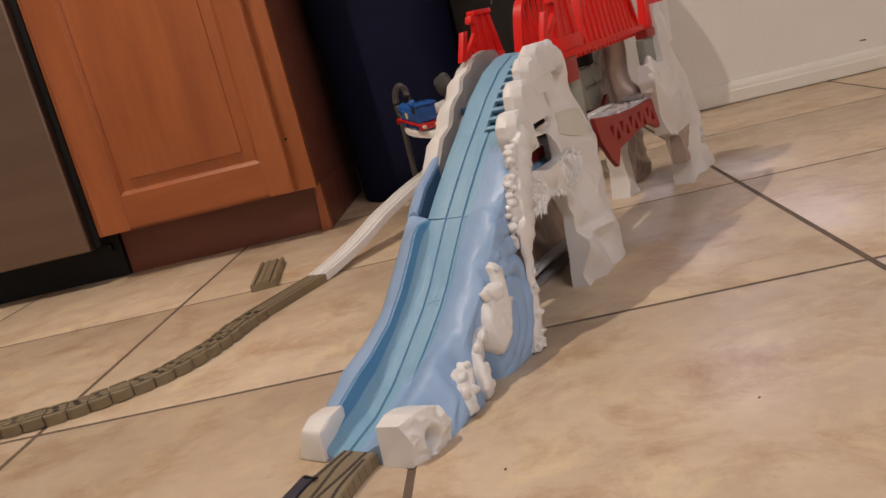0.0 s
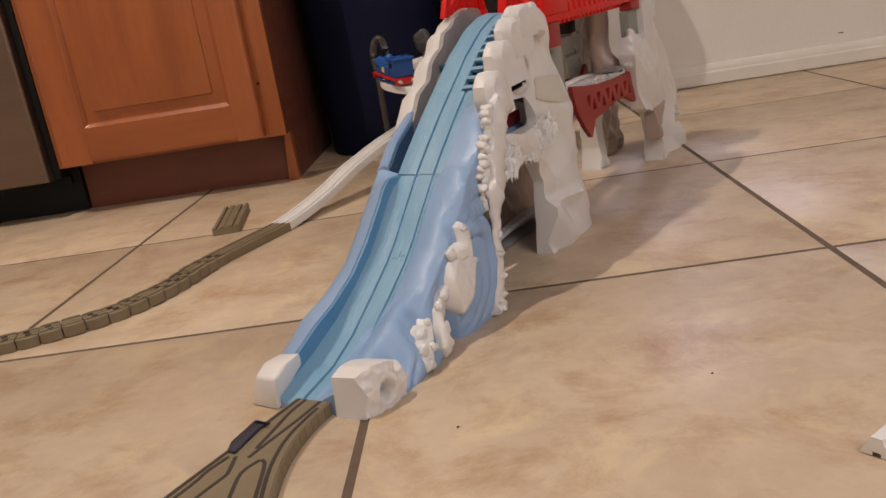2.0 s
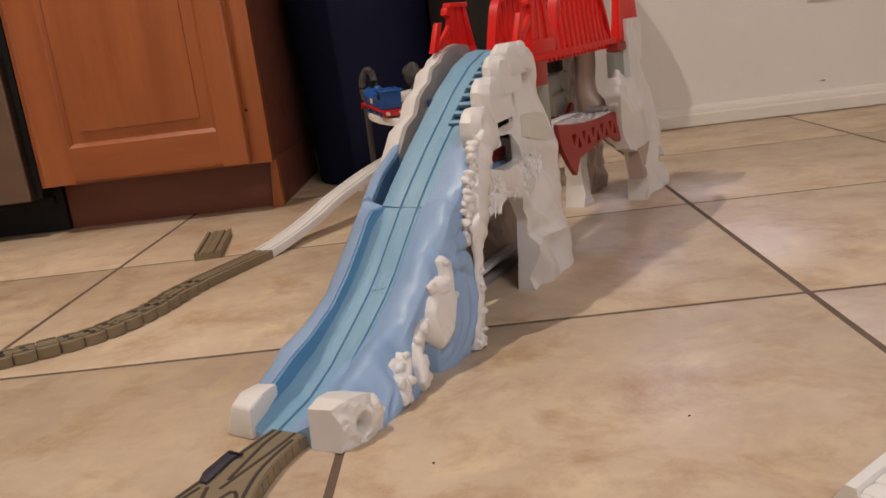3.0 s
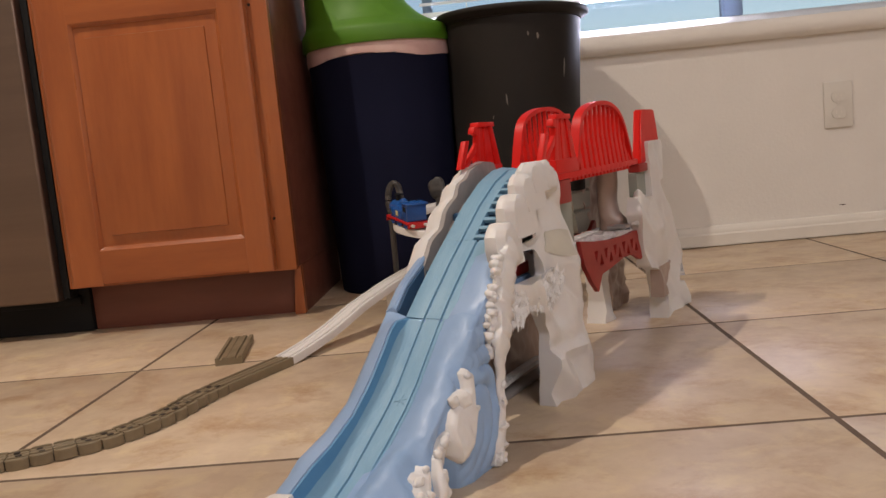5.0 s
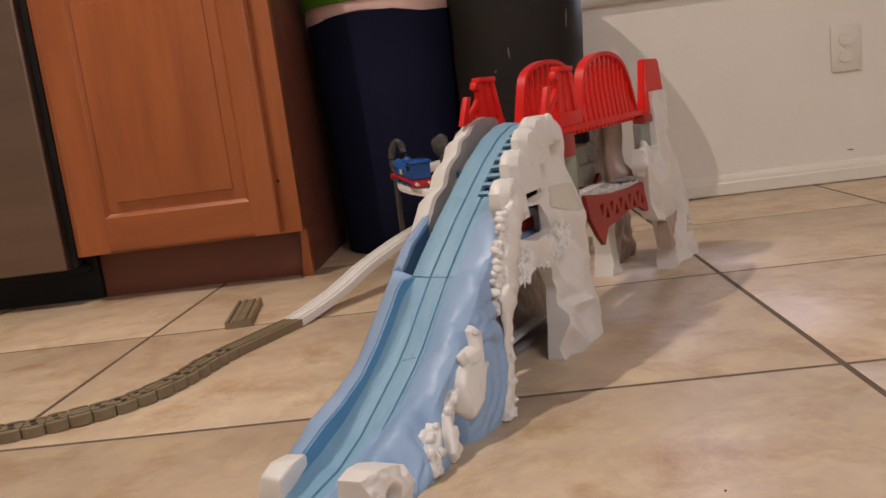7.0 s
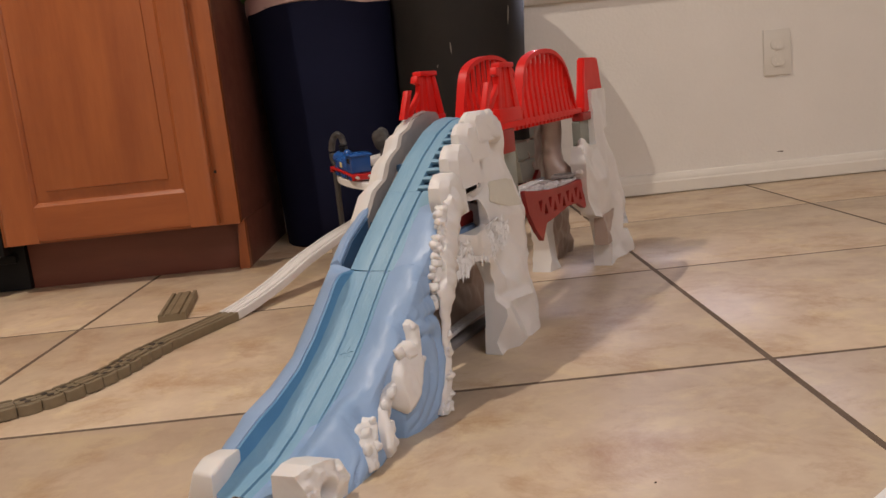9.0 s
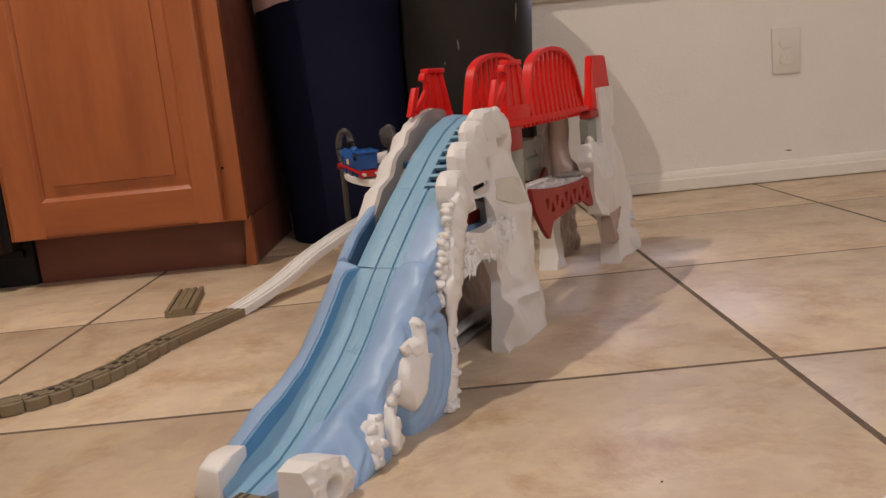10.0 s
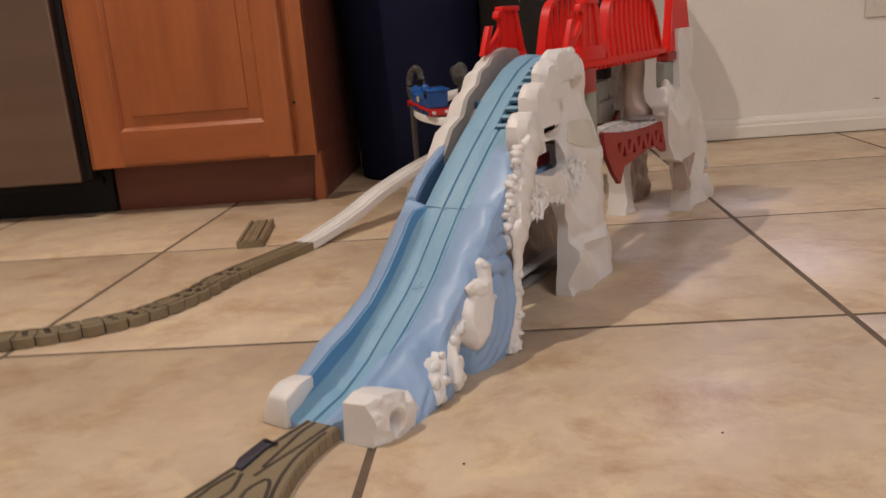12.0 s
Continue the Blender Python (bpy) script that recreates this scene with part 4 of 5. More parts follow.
part("rock_wall", plate(bmesh.new(), WALL_R, GAP_R, 0.003, lambda y, z: 0.036 + facet(y, z, 2.0, 0.03, 0.006) + 0.008 * math.exp(-((y - 0.37) / 0.05) ** 2 - ((z - 0.19) / 0.045) ** 2), wall_front, 8), SNOW, tower, "white faceted rock wall with an arch and a gap", smooth=35)
COLUMN = [((0.053, 0.318, 0.194), 0.020), ((0.055, 0.302, 0.182), 0.0185), ((0.056, 0.288, 0.162), 0.016), ((0.058, 0.276, 0.142), 0.0165), ((0.061, 0.264, 0.120), 0.0165), ((0.064, 0.255, 0.104), 0.012), ((0.064, 0.250, 0.090), 0.0075),
          ((0.065, 0.246, 0.070), 0.0068), ((0.066, 0.241, 0.050), 0.0070), ((0.067, 0.233, 0.032), 0.0078), ((0.068, 0.226, 0.018), 0.0100), ((0.068, 0.220, 0.006), 0.0120), ((0.068, 0.219, 0.001), 0.0115)]
column = part("ice_column", strand([c for c, r in COLUMN], [r for c, r in COLUMN], 0.60, 0.42, 0.0085), SNOW, tower, "white ice column reaching the floor", smooth=60)
for c, r in (((0.071, 0.2215, 0.0075), 0.0090), ((0.072, 0.2140, 0.0062), 0.0066), ((0.071, 0.2265, 0.0165), 0.0070), ((0.0700, 0.2340, 0.0330), 0.0060), ((0.0690, 0.2425, 0.0560), 0.0054), ((0.0680, 0.2465, 0.0720), 0.0052)):
    part("ice_knob", blob(bmesh.new(), c, (r * 0.7, r, r * 0.85), 0.35, 3, 0.006), SNOW, column, smooth=30)
random.seed(11)
for i in range(17):
    z = 0.103 + 0.088 * i / 16
    u = table(z, [(0.10, 0.243), (0.13, 0.252), (0.155, 0.263), (0.19, 0.287)]) + random.uniform(-0.003, 0.004)
    knob = bmesh.new()
    blob(knob, (0.053 + random.uniform(-0.001, 0.004), u, z), (0.0060, 0.0058 + random.uniform(0, 0.002), 0.0046 + random.uniform(0, 0.0018)), 0.24, 3, 0.006)
    part("ice_knob", knob, SNOW, column, smooth=70)

FROST_PATCH = [(0.312, 0.150), (0.345, 0.146), (0.385, 0.150), (0.43, 0.158), (0.455, 0.146), (0.445, 0.128), (0.40, 0.116), (0.35, 0.124), (0.322, 0.112), (0.303, 0.118), (0.300, 0.140)]
part("tinted_face", plate(bmesh.new(), [(0.425, 0.177), (0.438, 0.199), (0.470, 0.1985), (0.492, 0.194), (0.500, 0.162), (0.466, 0.165)], [], 0.003, lambda y, z: 0.040, lambda y, z: wall_front(y, z) + 0.0012, 4), OLIVE, tower, "pale olive-tinted rock face", smooth=35)
spray = plate(bmesh.new(), FROST_PATCH, [], 0.0022, lambda y, z: 0.050, lambda y, z: 0.055 + 0.003 * noise.noise((y * 60, z * 60, 3.0)) + 0.0012 * noise.noise((y * 210, z * 210, 1.0)), 3)
random.seed(23)
needles = 0
while needles < 420:
    y, z = random.uniform(0.300, 0.455), random.uniform(0.112, 0.158)
    if not inside((y, z), FROST_PATCH):
        continue
    needles += 1
    tilt = random.gauss(0.5, 0.55)
    d = Vector((random.uniform(0.05, 0.5), -math.sin(tilt), -math.cos(tilt) if random.random() < 0.7 else math.cos(tilt))).normalized()
    side = d.cross(Vector((1, 0, 0))).normalized() * random.uniform(0.0007, 0.0016)
    base, tip = Vector((0.0545, y, z)), Vector((0.0545, y, z)) + d * random.uniform(0.005, 0.012)
    ring = [spray.verts.new(p) for p in (base - side, base + side, base + Vector((0.0022, 0, 0)), tip)]
    for q in ((0, 1, 2), (0, 1, 3), (1, 2, 3), (2, 0, 3)):
        spray.faces.new([ring[k] for k in q])
part("frozen_spray", spray, FROST, tower, "crinkled glossy frozen spray of fine needles", smooth=25)

part("summit_snow", blob(bmesh.new(), (0.0435, 0.438, 0.262), (0.0105, 0.030, 0.0215), 0.22, 4, 0.02), SNOW, tower, "rounded snowy summit", smooth=40)
# charcoal box added behind the wall gap so that its inside stays dark
part("gear_housing", one_box((-0.030, 0.352, 0.166), (0.012, 0.470, 0.215), 0.004), CHARCOAL, tower, "dark box added under the chute for the gap's shade")
part("inner_rail", one_box((-0.030, 0.340, 0.1505), (0.016, 0.470, 0.1655), 0.003), RED_DARK, tower, "brick red inner rail")
part("inner_ice", one_box((-0.030, 0.335, 0.112), (0.018, 0.470, 0.150), 0.005), BLUE, tower, "pale blue ice panel inside the tower")
WALL_L = [(0.36, 0.0), (0.60, 0.0), (0.585, 0.06), (0.56, 0.12), (0.53, 0.20), (0.49, 0.262), (0.40, 0.24), (0.36, 0.215), (0.345, 0.10)]
part("inner_rock_wall", plate(bmesh.new(), WALL_L, [[(0.40, 0.13), (0.50, 0.13), (0.50, 0.19), (0.42, 0.18)]], 0.004, lambda y, z: -0.060 + rocky(3, y, z, 0.006, 0.04), lambda y, z: -0.036 + 0.012 * max(0, 1 - z / 0.06) + rocky(4, y, z, 0.006, 0.03), 3), TAUPE, tower, "taupe rock wall on the inner side", smooth=40)
part("foot_flange", one_box((-0.030, 0.375, 0.0), (-0.008, 0.595, 0.006), 0.002), GREY_ROCK, tower)
rib = bmesh.new()
loft(rib, [[(-0.026, u, 0.010 + 0.006 * math.sin((u - 0.38) * 14)), (-0.012, u, 0.012 + 0.006 * math.sin((u - 0.38) * 14)), (-0.012, u, 0.017 + 0.006 * math.sin((u - 0.38) * 14)), (-0.026, u, 0.016 + 0.006 * math.sin((u - 0.38) * 14))] for u in np.arange(0.38, 0.53, 0.01)])
part("clear_rib", rib, FROST, tower, "glossy clear rib near the floor")

# left side of the chute: grey inner face, white snowy back
LEFT_TOP = [(0.300, 0.181), (0.314, 0.196), (0.324, 0.208), (0.342, 0.215), (0.348, 0.217), (0.360, 0.235), (0.372, 0.243), (0.388, 0.249), (0.398, 0.264), (0.418, 0.270), (0.428, 0.278), (0.445, 0.283), (0.467, 0.287), (0.492, 0.284), (0.505, 0.262)]
part("grey_rock_face", plate(bmesh.new(), LEFT_TOP + [(0.505, 0.20), (0.300, 0.10)], [], 0.003, lambda y, z: -0.0500, lambda y, z: -0.0440 + rocky(6, y, z, 0.002, 0.02), 3), GREY_ROCK, tower, "grey rock face lining the chute", smooth=45)
back = bmesh.new()
loft(back, [[(-0.0497, u, table(u, LEFT_TOP) * 0.4), (-0.0497, u, table(u, LEFT_TOP) + 0.0005), (-0.056, u + 0.001, table(u, LEFT_TOP) + 0.001), (-0.064, u + 0.003, table(u, LEFT_TOP) - 0.001 + rocky(8, u, 0, 0.003, 0.02)), (-0.072, u + 0.005, table(u, LEFT_TOP) - 0.006),
             (-0.077 + rocky(9, u, 0.3, 0.003, 0.02), u + 0.004, table(u, LEFT_TOP) * 0.85), (-0.077, u, table(u, LEFT_TOP) * 0.4), (-0.077, u, 0.0), (-0.060, u, 0.0)] for u in np.arange(0.300, 0.505, 0.003)])
part("snow_back", back, SNOW, tower, "white snowy outer side in steps", smooth=32)
part("summit", one_box((-0.043, 0.470, 0.225), (0.040, 0.500, 0.2615), 0.004), SNOW, tower)
part("pillar", one_box((0.010, 0.505, 0.0), (0.034, 0.522, 0.235), 0.003), GREEN_GREY, tower, "grey-green stone pillar")

# ---- red bridge on top ----
bridge = thing("red_arch_bridge", "bright red plastic arched railway bridge on the towers", "toy bridge", m=TOY)
ARCH = [(0.545, 0.264), (0.560, 0.305), (0.572, 0.329), (0.590, 0.341), (0.62, 0.349), (0.655, 0.3525), (0.69, 0.3505), (0.72, 0.343), (0.742, 0.330), (0.759, 0.310), (0.773, 0.285), (0.784, 0.262)]


def arch_top(u):
    return table(u, ARCH)


for side in (-1, 1):
    v = 0.041 * side
    hoop = bmesh.new()
    pts = spline([(0, u, z) for u, z in ARCH], 0.006)
    loft(hoop, [[(v - 0.006, q[1], q[2]), (v + 0.006, q[1], q[2]), (v + 0.006, 0.668 + (q[1] - 0.668) * 0.945, 0.26 + (q[2] - 0.26) * 0.94), (v - 0.006, 0.668 + (q[1] - 0.668) * 0.945, 0.26 + (q[2] - 0.26) * 0.94)] for q in pts])
    part("arch", hoop, RED, bridge, "curved red hoop")
    for i in range(12):
        u0 = 0.568 + i * 0.0185
        u1 = 0.668 + (u0 - 0.668) * 1.03
        top = arch_top(u0) - 0.004
        sl = bmesh.new()
        loft(sl, [[(v - 0.0066, u1 - 0.0062, 0.2565), (v + 0.0066, u1 - 0.0062, 0.2565), (v + 0.0066, u1 + 0.0062, 0.2565), (v - 0.0066, u1 + 0.0062, 0.2565)],
                  [(v - 0.0020, u0 - 0.0044, 0.258 + (top - 0.258) * 0.55), (v + 0.0020, u0 - 0.0044, 0.258 + (top - 0.258) * 0.55), (v + 0.0020, u0 + 0.0044, 0.258 + (top - 0.258) * 0.55), (v - 0.0020, u0 + 0.0044, 0.258 + (top - 0.258) * 0.55)],
                  [(v - 0.0020, u0 - 0.0026, top), (v + 0.0020, u0 - 0.0026, top), (v + 0.0020, u0 + 0.0026, top), (v - 0.0020, u0 + 0.0026, top)]])
        part("slat", sl, RED, bridge)
    part("bottom_rail", one_box((v - 0.0060, 0.476, 0.2555), (v + 0.0060, 0.805, 0.2640), 0.002), RED, bridge)
part("deck", one_box((-0.0165, 0.488, 0.2485), (0.0165, 0.96, 0.2575), 0.002), CHARCOAL, bridge, "dark track deck")
for side in (-1, 1):
    for i in range(31):
        u = 0.500 + 0.0150 * i
        part("cross_tie", one_box((side * 0.0260 - 0.0100, u, 0.2500), (side * 0.0260 + 0.0100, u + 0.0080, 0.2555)), RED, bridge)
part("deck_track", sweep(bmesh.new(), TRACK, [(0, 0.50, 0.258), (0, 0.70, 0.258), (0, 0.955, 0.258)]), WHITE_TRACK, bridge, "white grooved track")

GANTRY = {
    "front_bar": [(0.400, 0.280), (0.411, 0.280), (0.4290, 0.314), (0.4190, 0.314)],
    "brace": [(0.411, 0.282), (0.424, 0.282), (0.451, 0.303), (0.449, 0.311)],
    "leg": [(0.4385, 0.264), (0.4520, 0.264), (0.4615, 0.3305), (0.4530, 0.3305)],
    "middle_leg": [(0.470, 0.264), (0.480, 0.264), (0.4770, 0.3305), (0.4705, 0.3305)],
    "rear_leg": [(0.500, 0.264), (0.5185, 0.264), (0.4960, 0.3305), (0.4860, 0.3305)],
    "web": [(0.4470, 0.266), (0.5120, 0.266), (0.4915, 0.3300), (0.4570, 0.3300)],
    "sill": [(0.440, 0.264), (0.516, 0.264), (0.512, 0.281), (0.441, 0.281)],
    "hook": [(0.440, 0.3225), (0.452, 0.3195), (0.4525, 0.3305), (0.444, 0.3305)],
    "cap": [(0.450, 0.3300), (0.4970, 0.3300), (0.4960, 0.3360), (0.452, 0.3360)],
}


def gantry(v, shift, wide=0.0058):
    g = None
    for name, poly in GANTRY.items():
        w = wide + {"front_bar": -0.0022, "brace": -0.0030, "hook": -0.0015, "leg": -0.0026, "middle_leg": -0.0036, "rear_leg": -0.0026, "sill": -0.0012, "web": -0.0046}.get(name, 0)
        b = bmesh.new()
        prism(b, [(u + shift, z) for u, z in poly], "x", v - w, v + w, 0.0010)
        if g is None:
            g = new("end_gantry")
            g.parent = bridge
            tagged(g, label="sloping bright red gantry post")
        part(name, b, RED, g)
    return g


gantry(-0.057, 0.020)
gantry(0.043, 0.034)
for v in (-0.041, 0.041):
    post = bmesh.new()
    loft(post, [[(v - 0.007, 0.812, 0.2555), (v + 0.007, 0.812, 0.2555), (v + 0.007, 0.930, 0.2555), (v - 0.007, 0.930, 0.2555)], [(v - 0.006, 0.834, 0.339), (v + 0.006, 0.834, 0.339), (v + 0.006, 0.906, 0.339), (v - 0.006, 0.906, 0.339)]])
    bmesh.ops.bevel(post, geom=post.edges[:], offset=0.002, segments=2, affect="EDGES")
    part("rear_gantry", post, RED, bridge, "tapered red gantry post")
part("hanger_block", one_box((0.031, 0.482, 0.226), (0.046, 0.522, 0.2552), 0.002), RED_DARK, bridge, "brick red hanging block")
part("hanger_block", one_box((0.031, 0.800, 0.243), (0.050, 0.842, 0.2555), 0.002), RED_DARK, bridge, "brick red hanging block")
part("motor_box", one_box((-0.048, 0.748, 0.224), (-0.030, 0.775, 0.2475), 0.002), BLACK, bridge)

# ---- lower truss bridge ----
truss = thing("red_truss_bridge", "brick red lattice bridge with a snowy deck between the towers", "toy bridge", m=TOY)
SIDE = [(0.545, 0.172), (0.60, 0.164), (0.66, 0.158), (0.73, 0.155), (0.800, 0.155), (0.822, 0.170), (0.828, 0.165), (0.822, 0.112), (0.795, 0.108), (0.76, 0.122), (0.715, 0.124), (0.655, 0.118), (0.620, 0.116), (0.602, 0.094), (0.580, 0.112), (0.555, 0.140)]
HOLES = []
for i in range(11):
    u = 0.594 + 0.0195 * i
    mid = 0.139 - 0.002 * i * 0.3
    HOLES.append([(u, mid + 0.0115), (u + 0.016, mid + 0.0115), (u + 0.008, mid - 0.006)] if i % 2 == 0 else [(u, mid - 0.010), (u + 0.016, mid - 0.010), (u + 0.008, mid + 0.0075)])
for v in (-0.040, 0.040):
    part("lattice_side", plate(bmesh.new(), SIDE, HOLES, 0.0024, lambda y, z: v - 0.003, lambda y, z: v + 0.003, 1), RED_DARK, truss, "brick red lattice side", smooth=30)
snowdeck = bmesh.new()
loft(snowdeck, [[(0.002, u, 0.146), (0.036, u, 0.146)] + [(0.036 - 0.0028 * k, u, 0.158 + 0.008 * max(0, (0.64 - u) / 0.1) + 0.005 * noise.noise((k * 0.7, u * 60, 0)) + 0.003 * noise.noise((k * 2.0, u * 160, 4))) for k in range(13)] for u in np.arange(0.44, 0.825, 0.005)])
part("snowy_deck", snowdeck, FROST, truss, "white crinkled snowy deck", smooth=30)
part("far_deck", one_box((-0.036, 0.44, 0.146), (-0.019, 0.825, 0.157), 0.002), FROST, truss, "white far edge of the deck")
part("deck_filler", one_box((-0.0188, 0.655, 0.146), (0.0018, 0.825, 0.157), 0.002), FROST, truss)
part("deck_tip", one_box((0.004, 0.760, 0.160), (0.034, 0.824, 0.166), 0.002), GREY_ROCK, truss, m=pose(0, 0, 0))
part("inner_band", one_box((-0.034, 0.48, 0.1375), (-0.022, 0.60, 0.1455), 0.002), RED_DARK, truss)
part("inner_ice", one_box((-0.034, 0.47, 0.1000), (-0.020, 0.60, 0.1370), 0.004), BLUE, truss, "pale blue ice panel")

# ---- rear tower ----
rear = thing("rear_rock_tower", "white snowy rock tower with taupe inner walls", "toy mountain", m=TOY)
part("shoulder_rock", blob(bmesh.new(), (0.044, 0.806, 0.180), (0.012, 0.029, 0.029), 0.20, 4, 0.022), SNOW, rear, "rounded white shoulder rock", smooth=40)
def rear_front(y, z):
    v = 0.052 + 0.009 * max(0, 1 - z / 0.09) + facet(y, z, 13.2, 0.038, 0.020) + facet(y, z, 4.4, 0.016, 0.0035)
    return max(v, 0.0535 + facet(y, z, 14.6, 0.022, 0.006)) if z > 0.225 else v


REAR_R = [(0.838, 0.289), (0.917, 0.289), (0.914, 0.238), (0.925, 0.19), (0.965, 0.145), (0.990, 0.09), (0.966, 0.045), (0.996, 0.0), (0.862, 0.0), (0.866, 0.041), (0.856, 0.080), (0.835, 0.088), (0.812, 0.092), (0.792, 0.143), (0.775, 0.180), (0.785, 0.206), (0.842, 0.202), (0.842, 0.24)]
part("rock_wall", plate(bmesh.new(), REAR_R, [[(0.953, 0.044), (0.957, 0.072), (0.976, 0.074), (0.964, 0.040)]], 0.003, lambda y, z: 0.032 + facet(y, z, 12.0, 0.03, 0.004), rear_front, 8), SNOW, rear, "white faceted rock wall", smooth=35)
part("taupe_waist", plate(bmesh.new(), [(0.8515, 0.085), (0.930, 0.086), (0.9176, 0.066), (0.9016, 0.049), (0.846, 0.038), (0.848, 0.060)], [], 0.003, lambda y, z: 0.040, lambda y, z: rear_front(y, z) + 0.0012, 4), TAUPE, rear, "taupe rock showing at the waist", smooth=35)
part("inner_leg", plate(bmesh.new(), [(0.812, 0.0), (0.858, 0.0), (0.851, 0.045), (0.858, 0.095), (0.836, 0.112), (0.818, 0.075), (0.821, 0.035)], [], 0.0035, lambda y, z: -0.058 + rocky(41, y, z, 0.004, 0.02), lambda y, z: -0.026 - 0.006 * min(1, z / 0.05) + facet(y, z, 42.3, 0.02, 0.007), 6), SNOW, rear, "white rocky inner leg", smooth=40)
part("brick_window", one_box((0.030, 0.800, 0.204), (0.044, 0.905, 0.2425), 0.002), GREEN_GREY, rear, "grey-green stone panel")
REAR_L = [(0.80, 0.2475), (0.93, 0.2475), (0.903, 0.193), (0.925, 0.16), (0.965, 0.14), (0.990, 0.075), (0.985, 0.0), (0.905, 0.0), (0.895, 0.05), (0.880, 0.10), (0.850, 0.144), (0.825, 0.168), (0.803, 0.2)]
part("inner_rock_wall", plate(bmesh.new(), REAR_L, [], 0.0035, lambda y, z: -0.066 + rocky(22, y, z, 0.005, 0.04), lambda y, z: -0.046 + rocky(23, y, z, 0.007, 0.035), 4), TAUPE, rear, "taupe rock wall with a glossy face", smooth=40)
boot = bmesh.new()
loft(boot, [[(c + 0.024 + 0.78 * w * math.cos(a) + 0.0015 * math.sin(3 * a + z * 90), 0.800 + 0.020 * math.sin(a) + lean, z + 0.002 * math.cos(a)) for a in np.arange(0, 2 * math.pi - 0.01, math.pi / 9)]
            for z, c, w, lean in ((0.156, -0.0210, 0.0290, 0.0), (0.164, -0.0200, 0.0300, 0.0), (0.172, -0.0220, 0.0265, 0.0), (0.182, -0.0280, 0.0215, 0.002), (0.196, -0.0310, 0.0185, 0.004), (0.212, -0.0305, 0.0180, 0.004), (0.228, -0.0295, 0.0200, 0.004), (0.2465, -0.0290, 0.0220, 0.004))])
part("rock_boot", boot, TAUPE, rear, "glossy taupe rock column flaring into a foot", smooth=60)
part("stone_pillar", plate(bmesh.new(), [(0.750, 0.2475), (0.842, 0.2475), (0.828, 0.155), (0.772, 0.155), (0.752, 0.222)], [], 0.0035, lambda y, z: -0.060, lambda y, z: -0.047 - (0.0025 if abs(z - 0.222) < 0.0022 or abs(z - 0.190) < 0.0022 else 0.0), 1), GREEN_GREY, rear, "grey-green stone block pillar", smooth=30)
part("side_stone", one_box((0.028, 0.506, 0.168), (0.036, 0.545, 0.232), 0.002), GREEN_GREY, tower, "grey-green stone panel")

# ---- spiral track beside the mountain ----
HC, HR = (-0.310, 0.905), 0.128


def helix(deg, z0=0.076):
    a = radians(deg)
    return (HC[0] + HR * math.cos(a), HC[1] + HR * math.sin(a), z0 + (180 - deg) / 360 * 0.104)


spiral = thing("spiral_track", "white plastic spiral toy track on grey posts", "toy track", "toy tracks", m=TOY)
for a in range(180, -340, -65):
    part("curved_section", sweep(bmesh.new(), TRACK, [helix(d) for d in np.arange(a, a - 64.6, -4.03)]), WHITE_TRACK, spiral)


def post(v, u, top, loop):
    """A rocky post with a looped or solid head that holds the track."""
    b = bmesh.new()
    tube(b, [(v, u, 0.0), (v, u, 0.004), (v, u, 0.08), (v + 0.001, u, top - 0.05)], [0.014, 0.007, 0.0055, 0.006], 10)
    p = part("post", b, CHARCOAL, spiral, "dark grey support post")
    h = bmesh.new()
    if loop:
        pts = [(v + 0.0, u, top - 0.055), (v - 0.002, u, top - 0.03), (v + 0.002, u, top - 0.012), (v + 0.011, u, top - 0.001), (v + 0.021, u, top - 0.004), (v + 0.026, u, top - 0.020), (v + 0.025, u, top - 0.036)]
        tube(h, spline(pts, 0.003), 0.0062, 12)
        for vert in h.verts:
            k = 0.0026 * noise.noise(vert.co / 0.009)
            vert.co += Vector((k, -k, 0.6 * k))
    else:
        blob(h, (v, u, top - 0.022), (0.016, 0.010, 0.024), 0.18, 4, 0.02)
        blob(h, (v + 0.004, u, top - 0.050), (0.009, 0.008, 0.020), 0.18, 3, 0.02)
    part("head", h, CHARCOAL, p, "rough dark grey head")


post(-0.462, 0.866, 0.252, True)
post(-0.355, 0.868, 0.258, False)
post(-0.160, 0.960, 0.215, False)

RV = -0.436
ramp_pts = [(RV, u, z) for u, z in ((0.492, 0.0004), (0.53, 0.005), (0.575, 0.0125), (0.63, 0.0245), (0.69, 0.041), (0.745, 0.052), (0.81, 0.0635), (0.902, 0.0755))]
ramp = thing("ramp_track", "white plastic toy track ramp rising from the floor", "toy track", "toy tracks", m=TOY)
part("ramp_deck", sweep(bmesh.new(), TRACK, spline(ramp_pts, 0.012)), WHITE_TRACK, ramp)
part("ramp_foot", one_box((-0.447, 0.800, 0.0), (-0.425, 0.814, 0.0660), 0.002), WHITE_TRACK, ramp)

# ---- brown floor tracks ----
def track_piece(pts, label, mat=BROWN):
    t = thing("floor_track", label, "toy track", "toy tracks", m=TOY)
    part("track_bed", sweep(bmesh.new(), TRACK, pts), mat, t, smooth=30)
    return t


